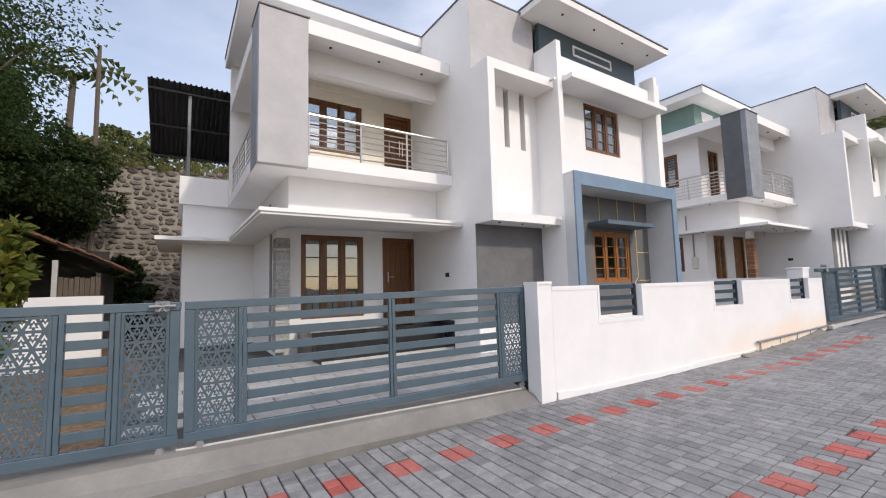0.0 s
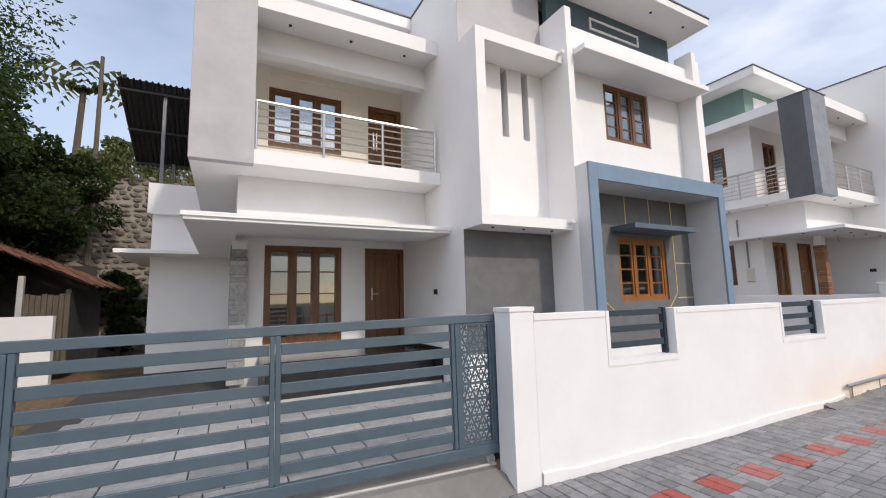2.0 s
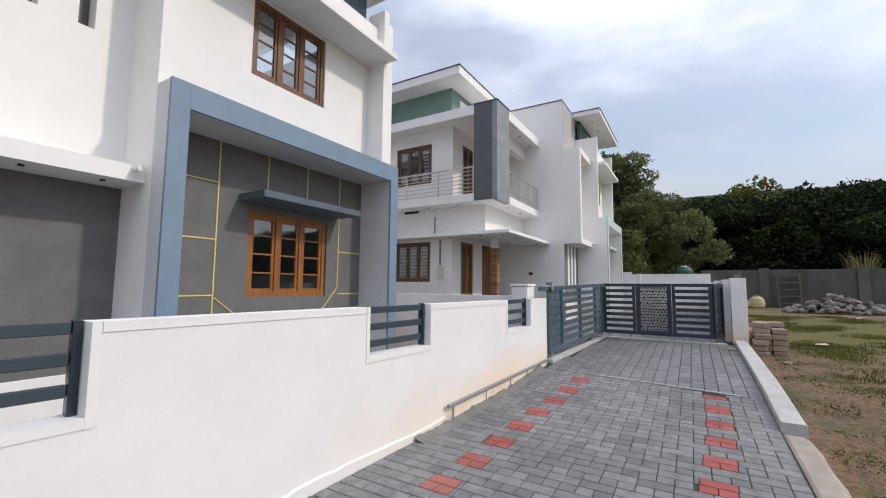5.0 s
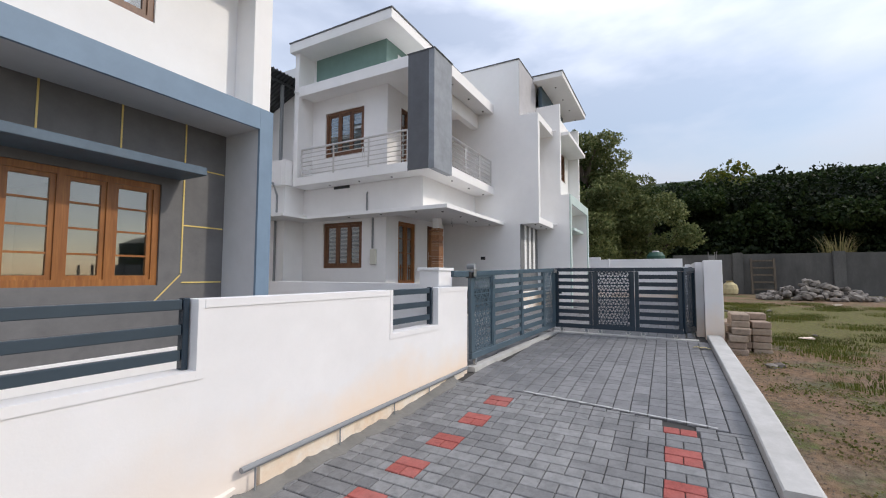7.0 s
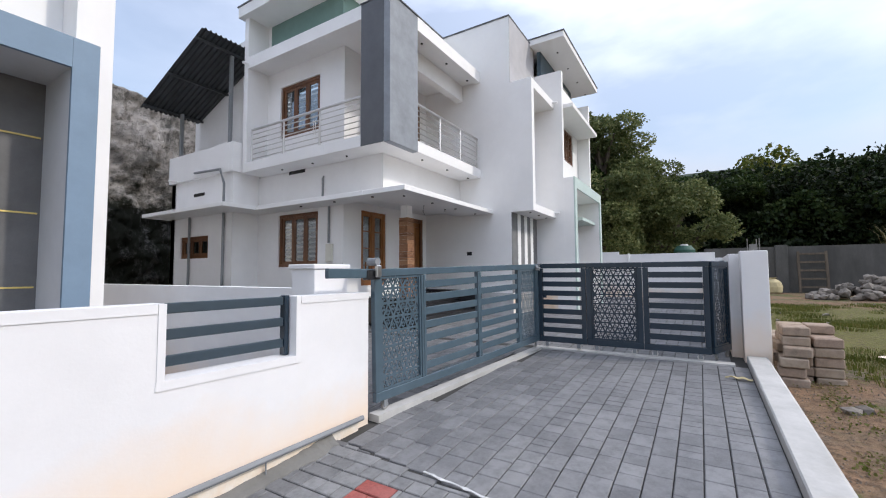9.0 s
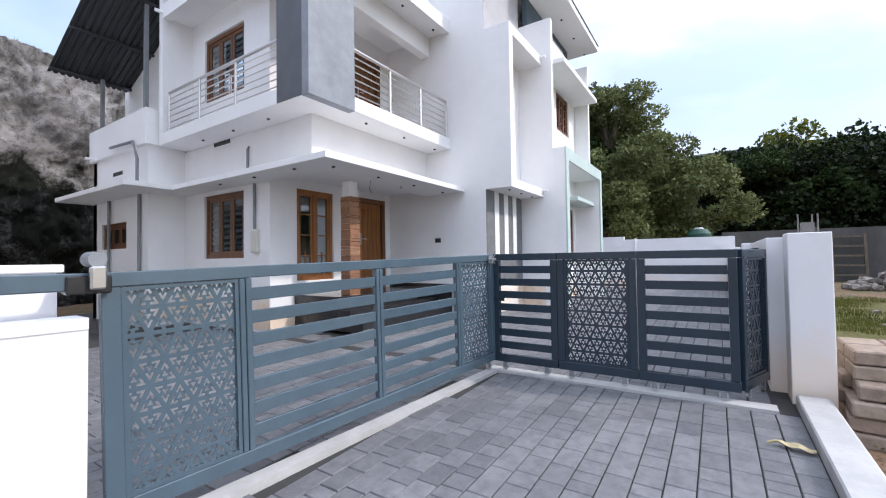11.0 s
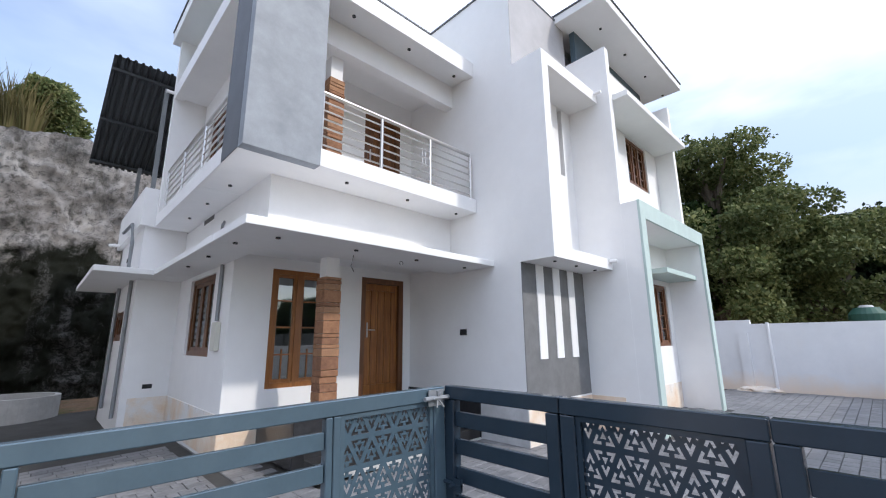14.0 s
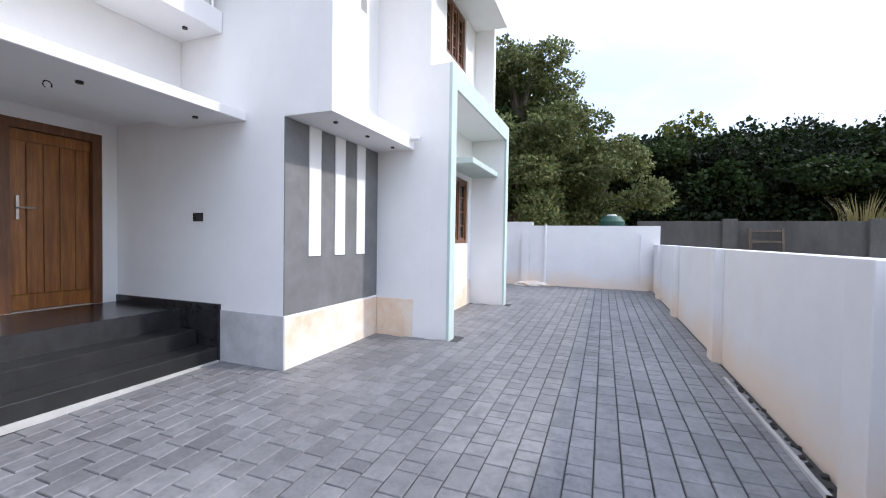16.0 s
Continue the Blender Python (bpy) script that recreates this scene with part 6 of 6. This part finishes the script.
for r in range(14):
    for c in range(13):
        o = first if r == 0 and c == 0 else new("tile", first.data)
        o.parent = hut
        o.location = (1.75 - r * 0.315, -0.35 + c * 0.265, 2.03 + r * 0.315 * math.tan(pitch) + 0.02 * math.sin(c * 1.7 + r))
        o.rotation_euler = (0, pitch + 0.06, 0.02 * math.sin(r * 5 + c * 3))

well = empty("well_ring", (13.1, 14.0, 0.3), "pale concrete well ring in the side yard", "well ring")
m = bmesh.new()
prof = ((0.78, -0.3), (0.78, 0.6), (0.68, 0.6), (0.68, -0.3))
ring = [[m.verts.new((r * math.cos(a), r * math.sin(a), z)) for r, z in prof] for a in [k * math.pi / 16 for k in range(32)]]
for k in range(32):
    a, b = ring[k], ring[(k + 1) % 32]
    for i in range(3):
        m.faces.new((a[i], b[i], b[i + 1], a[i + 1]))
part("ring", m, KERB, well)

# field: rubble heap, block stack, ladder, sack, tank
rr = random.Random(14)
heap = empty("stone_heap", (27.6, -4.1, ground_height(27.6, -4.1)), "heap of broken rubble stones on the field", "stones")
for k in range(150):
    a, q = rr.uniform(0, 6.28), rr.random() ** .6
    x, y = q * math.cos(a) * 0.9, q * math.sin(a) * 1.85
    z = max(0.05, (1 - q) * 0.85 * rr.uniform(.5, 1))
    m = bmesh.new()
    bmesh.ops.create_icosphere(m, subdivisions=1, radius=1)
    for v in m.verts:
        v.co *= rr.uniform(.75, 1.2)
    s = part("stone", m, RUBBLE, heap)
    s.location, s.scale, s.rotation_euler = (x, y, z), (rr.uniform(.1, .21), rr.uniform(.1, .21), rr.uniform(.09, .15)), (rr.uniform(-.5, .5), rr.uniform(-.5, .5), rr.uniform(0, 6))
stack = empty("block_stack", (15.6, -0.33, 0.29), "stack of laterite building blocks on bare soil", "blocks")
bm0 = boxes((-0.17, 0.17, -0.13, 0.13, 0, 0.105), bev=0.012)
blk = None
for lay in range(6):
    for cx in range(2):
        for cyy in range(2):
            if lay == 5 and cx == 0 and cyy == 0:
                continue
            if blk is None:
                o = blk = part("block", bm0, BRICKM, stack)
            else:
                o = new("block", blk.data)
                o.parent = stack
            o.location = (cx * 0.36 - 0.18 + rr.uniform(-.012, .012), cyy * 0.275 - 0.137 + rr.uniform(-.012, .012), lay * 0.113)
            o.rotation_euler = (0, 0, rr.uniform(-.05, .05))
pile = empty("block_stack", (17.2, -0.5, 0.3), "low pile of laterite blocks against the wall", "blocks")
for lay in range(4):
    for c in range(5):
        o = new("block", blk.data)
        o.parent = pile
        o.location, o.rotation_euler = (c * .37 - .8 + rr.uniform(-.03, .03) - 1.2, rr.uniform(-.04, .04) + 0.35, lay * .113), (0, 0, rr.uniform(-.15, .15))
lad = empty("ladder", (30.25, -2.97, ground_height(30.2, -2.97)), "short wooden ladder leaning on the grey wall", "ladder")
for s in (-0.42, 0.42):
    part("stile", boxes((-0.05, 0.05, s - 0.04, s + 0.04, -0.02, 1.65)), BARK, lad)
for k in range(5):
    part("rung", boxes((-0.04, 0.04, -0.38, 0.38, 0.2 + k * .33, 0.27 + k * .33)), BARK, lad)
lad.rotation_euler = (0, 0.1, 0)
for sx, sy, wide, tall in ((29.7, -1.62, 0.27, 0.62), (29.85, -1.2, 0.3, 0.4)):
    m = bmesh.new()
    rings = []
    for j, (f, q) in enumerate(((0.0, 0.8), (0.08, 1.0), (0.4, 1.05), (0.7, 0.9), (0.88, 0.5), (0.94, 0.3), (1.0, 0.55))):
        rings.append([m.verts.new((wide * q * math.cos(u) * (1 + 0.12 * noise.noise(Vector((3 * math.cos(u), 3 * math.sin(u), j + sx)))), wide * 1.15 * q * math.sin(u), tall * f)) for u in [v * math.pi / 8 for v in range(16)]])
    for p, r in zip(rings, rings[1:]):
        for i in range(16):
            m.faces.new((p[i], p[(i + 1) % 16], r[(i + 1) % 16], r[i]))
    m.faces.new(rings[0][::-1]), m.faces.new(rings[-1])
    sk = tagged(part("sack", m, JUTE), "yellow woven sack tied at the neck on soil", "sack", "sacks by the grey wall")
    sk.location = (sx, sy, ground_height(sx, sy) - 0.01)
tank = empty("water_tank", (31.8, 1.4, 1.9), "green plastic covered tank behind the wall", "tank")
part("body", bar([(0, 0, -1.9), (0, 0, 0.75), (0, 0, 0.95)], [0.42, 0.45, 0.3], 20), TARP, tank)
part("lid", bar([(0, 0, 0.95), (0, 0, 1.03)], [0.2, 0.14], 16), KERB, tank)
rr = random.Random(77)
for k in range(70):
    x, y = (rr.uniform(16, 25), -0.8 - 6 * rr.random()) if k % 4 else (rr.uniform(10, 29), -0.9 - 9 * rr.random() ** 1.2)
    grass_tuft((x, y, ground_height(x, y) - 0.005), 1.0, 0.075, 420, GRASSM, 200 + k, "short grass on the field", "grass")
for k in range(4):
    grass_tuft((32.5, -6.2 - k * 4.2 + (k % 2), 1.8), 0.8, 1.8, 120, STRAW, 300 + k, "tall dry reeds behind the grey wall", "reeds")
m = bmesh.new()
prev = None
for k in range(13):
    u = k / 12
    x, y = 14.260 + (-0.016) * u + 0.02 * math.sin(u * 5), 0.566 + (-0.237) * u
    w = 0.006 + 0.034 * math.sin(math.pi * min(1, max(0, u - 0.25) / 0.8)) ** 0.7 if u > 0.25 else 0.006
    z = road_z(x) + 0.014 + 0.014 * math.sin(u * 7) ** 2
    r = [m.verts.new(q) for q in ((x - w, y, z + 0.007), (x, y, z), (x + w, y, z + 0.01), (x, y, z - 0.006))]
    if prev:
        for i in range(4):
            m.faces.new((prev[i], r[i], r[(i + 1) % 4], prev[(i + 1) % 4]))
    else:
        m.faces.new(r)
    prev = r
m.faces.new(prev[::-1])
bmesh.ops.recalc_face_normals(m, faces=m.faces)
tagged(part("leaf_litter", m, JUTE), "dry yellow leaf sheath lying on the pavers", "leaf")

# loose stones and scraps on the field, litter on the court
for k in range(40):
    m = bmesh.new()
    bmesh.ops.create_icosphere(m, subdivisions=1, radius=rr.uniform(.03, .09))
    for v in m.verts:
        v.co *= rr.uniform(.7, 1.2)
        v.co.z *= 0.6
    s = tagged(part("loose_stone", m, RUBBLE), "small grey stone lying on bare soil", "stone", "loose stones on the field")
    x, y = rr.uniform(9, 26), -0.3 - 7 * rr.random() ** 1.4
    s.location = (x, y, ground_height(x, y) + 0.02)
for k in range(6):
    m = bmesh.new()
    box(m, -0.12, 0.12, -0.1, 0.1, 0, 0.012)
    for v in m.verts:
        v.co.z += rr.uniform(0, .05)
        v.co.x += rr.uniform(-.04, .04)
    s = tagged(part("paper_scrap", m, WALLW), "pale scrap of cement bag on the soil", "scrap", "scraps on the field")
    x, y = 17 + k * 1.6, -1.2 - rr.random() * 4
    s.location = (x, y, ground_height(x, y) + 0.02)

# low weeds and dry litter over the bare soil
for seed, mat, n, size, name, label in ((71, GRASSM, 8000, 0.022, "weeds", "low green weeds on bare soil"), (72, STRAW, 12000, 0.02, "dry_litter", "dry straw and leaf litter on bare soil")):
    wr = random.Random(seed)
    spots = []
    for k in range(90):
        x, y = wr.uniform(6.0, 18.0), -0.15 - 4.2 * wr.random() ** 1.3
        spots.append((x, y, ground_height(x, y) + 0.012, wr.uniform(.12, .5), wr.uniform(.1, .35), 0.012))
    hedge_bank(name, label, spots, n, size, mat, seed, "weeds" if seed == 71 else "litter")

# gravel spread over the bare soil beside the kerb
gr = np.random.RandomState(6)
gv, gf = [], []
octa = np.array([(1, 0, 0), (0, 1, 0), (-1, 0, 0), (0, -1, 0), (0, 0, 0.7), (0, 0, -0.7)])
for k in range(4500):
    x, y = gr.uniform(7.5, 17.5), -0.02 - 3.6 * gr.rand() ** 1.5
    r = gr.uniform(0.003, 0.011)
    o6 = octa * r * gr.uniform(.7, 1.25, (6, 3)) + (x, y, ground_height(x, y) + r * 0.3)
    s = len(gv)
    gv += o6.tolist()
    for i in range(4):
        gf += [(s + i, s + (i + 1) % 4, s + 4), (s + (i + 1) % 4, s + i, s + 5)]
me = bpy.data.meshes.new("gravel")
me.from_pydata(gv, [], gf)
me.materials.append(mat_plain("brown_gravel", (0.17, 0.135, 0.105), 0.95, var=0.4, scale=20))
tagged(new("gravel", me), "loose gravel on bare soil beside the kerb", "gravel", kind="stuff")
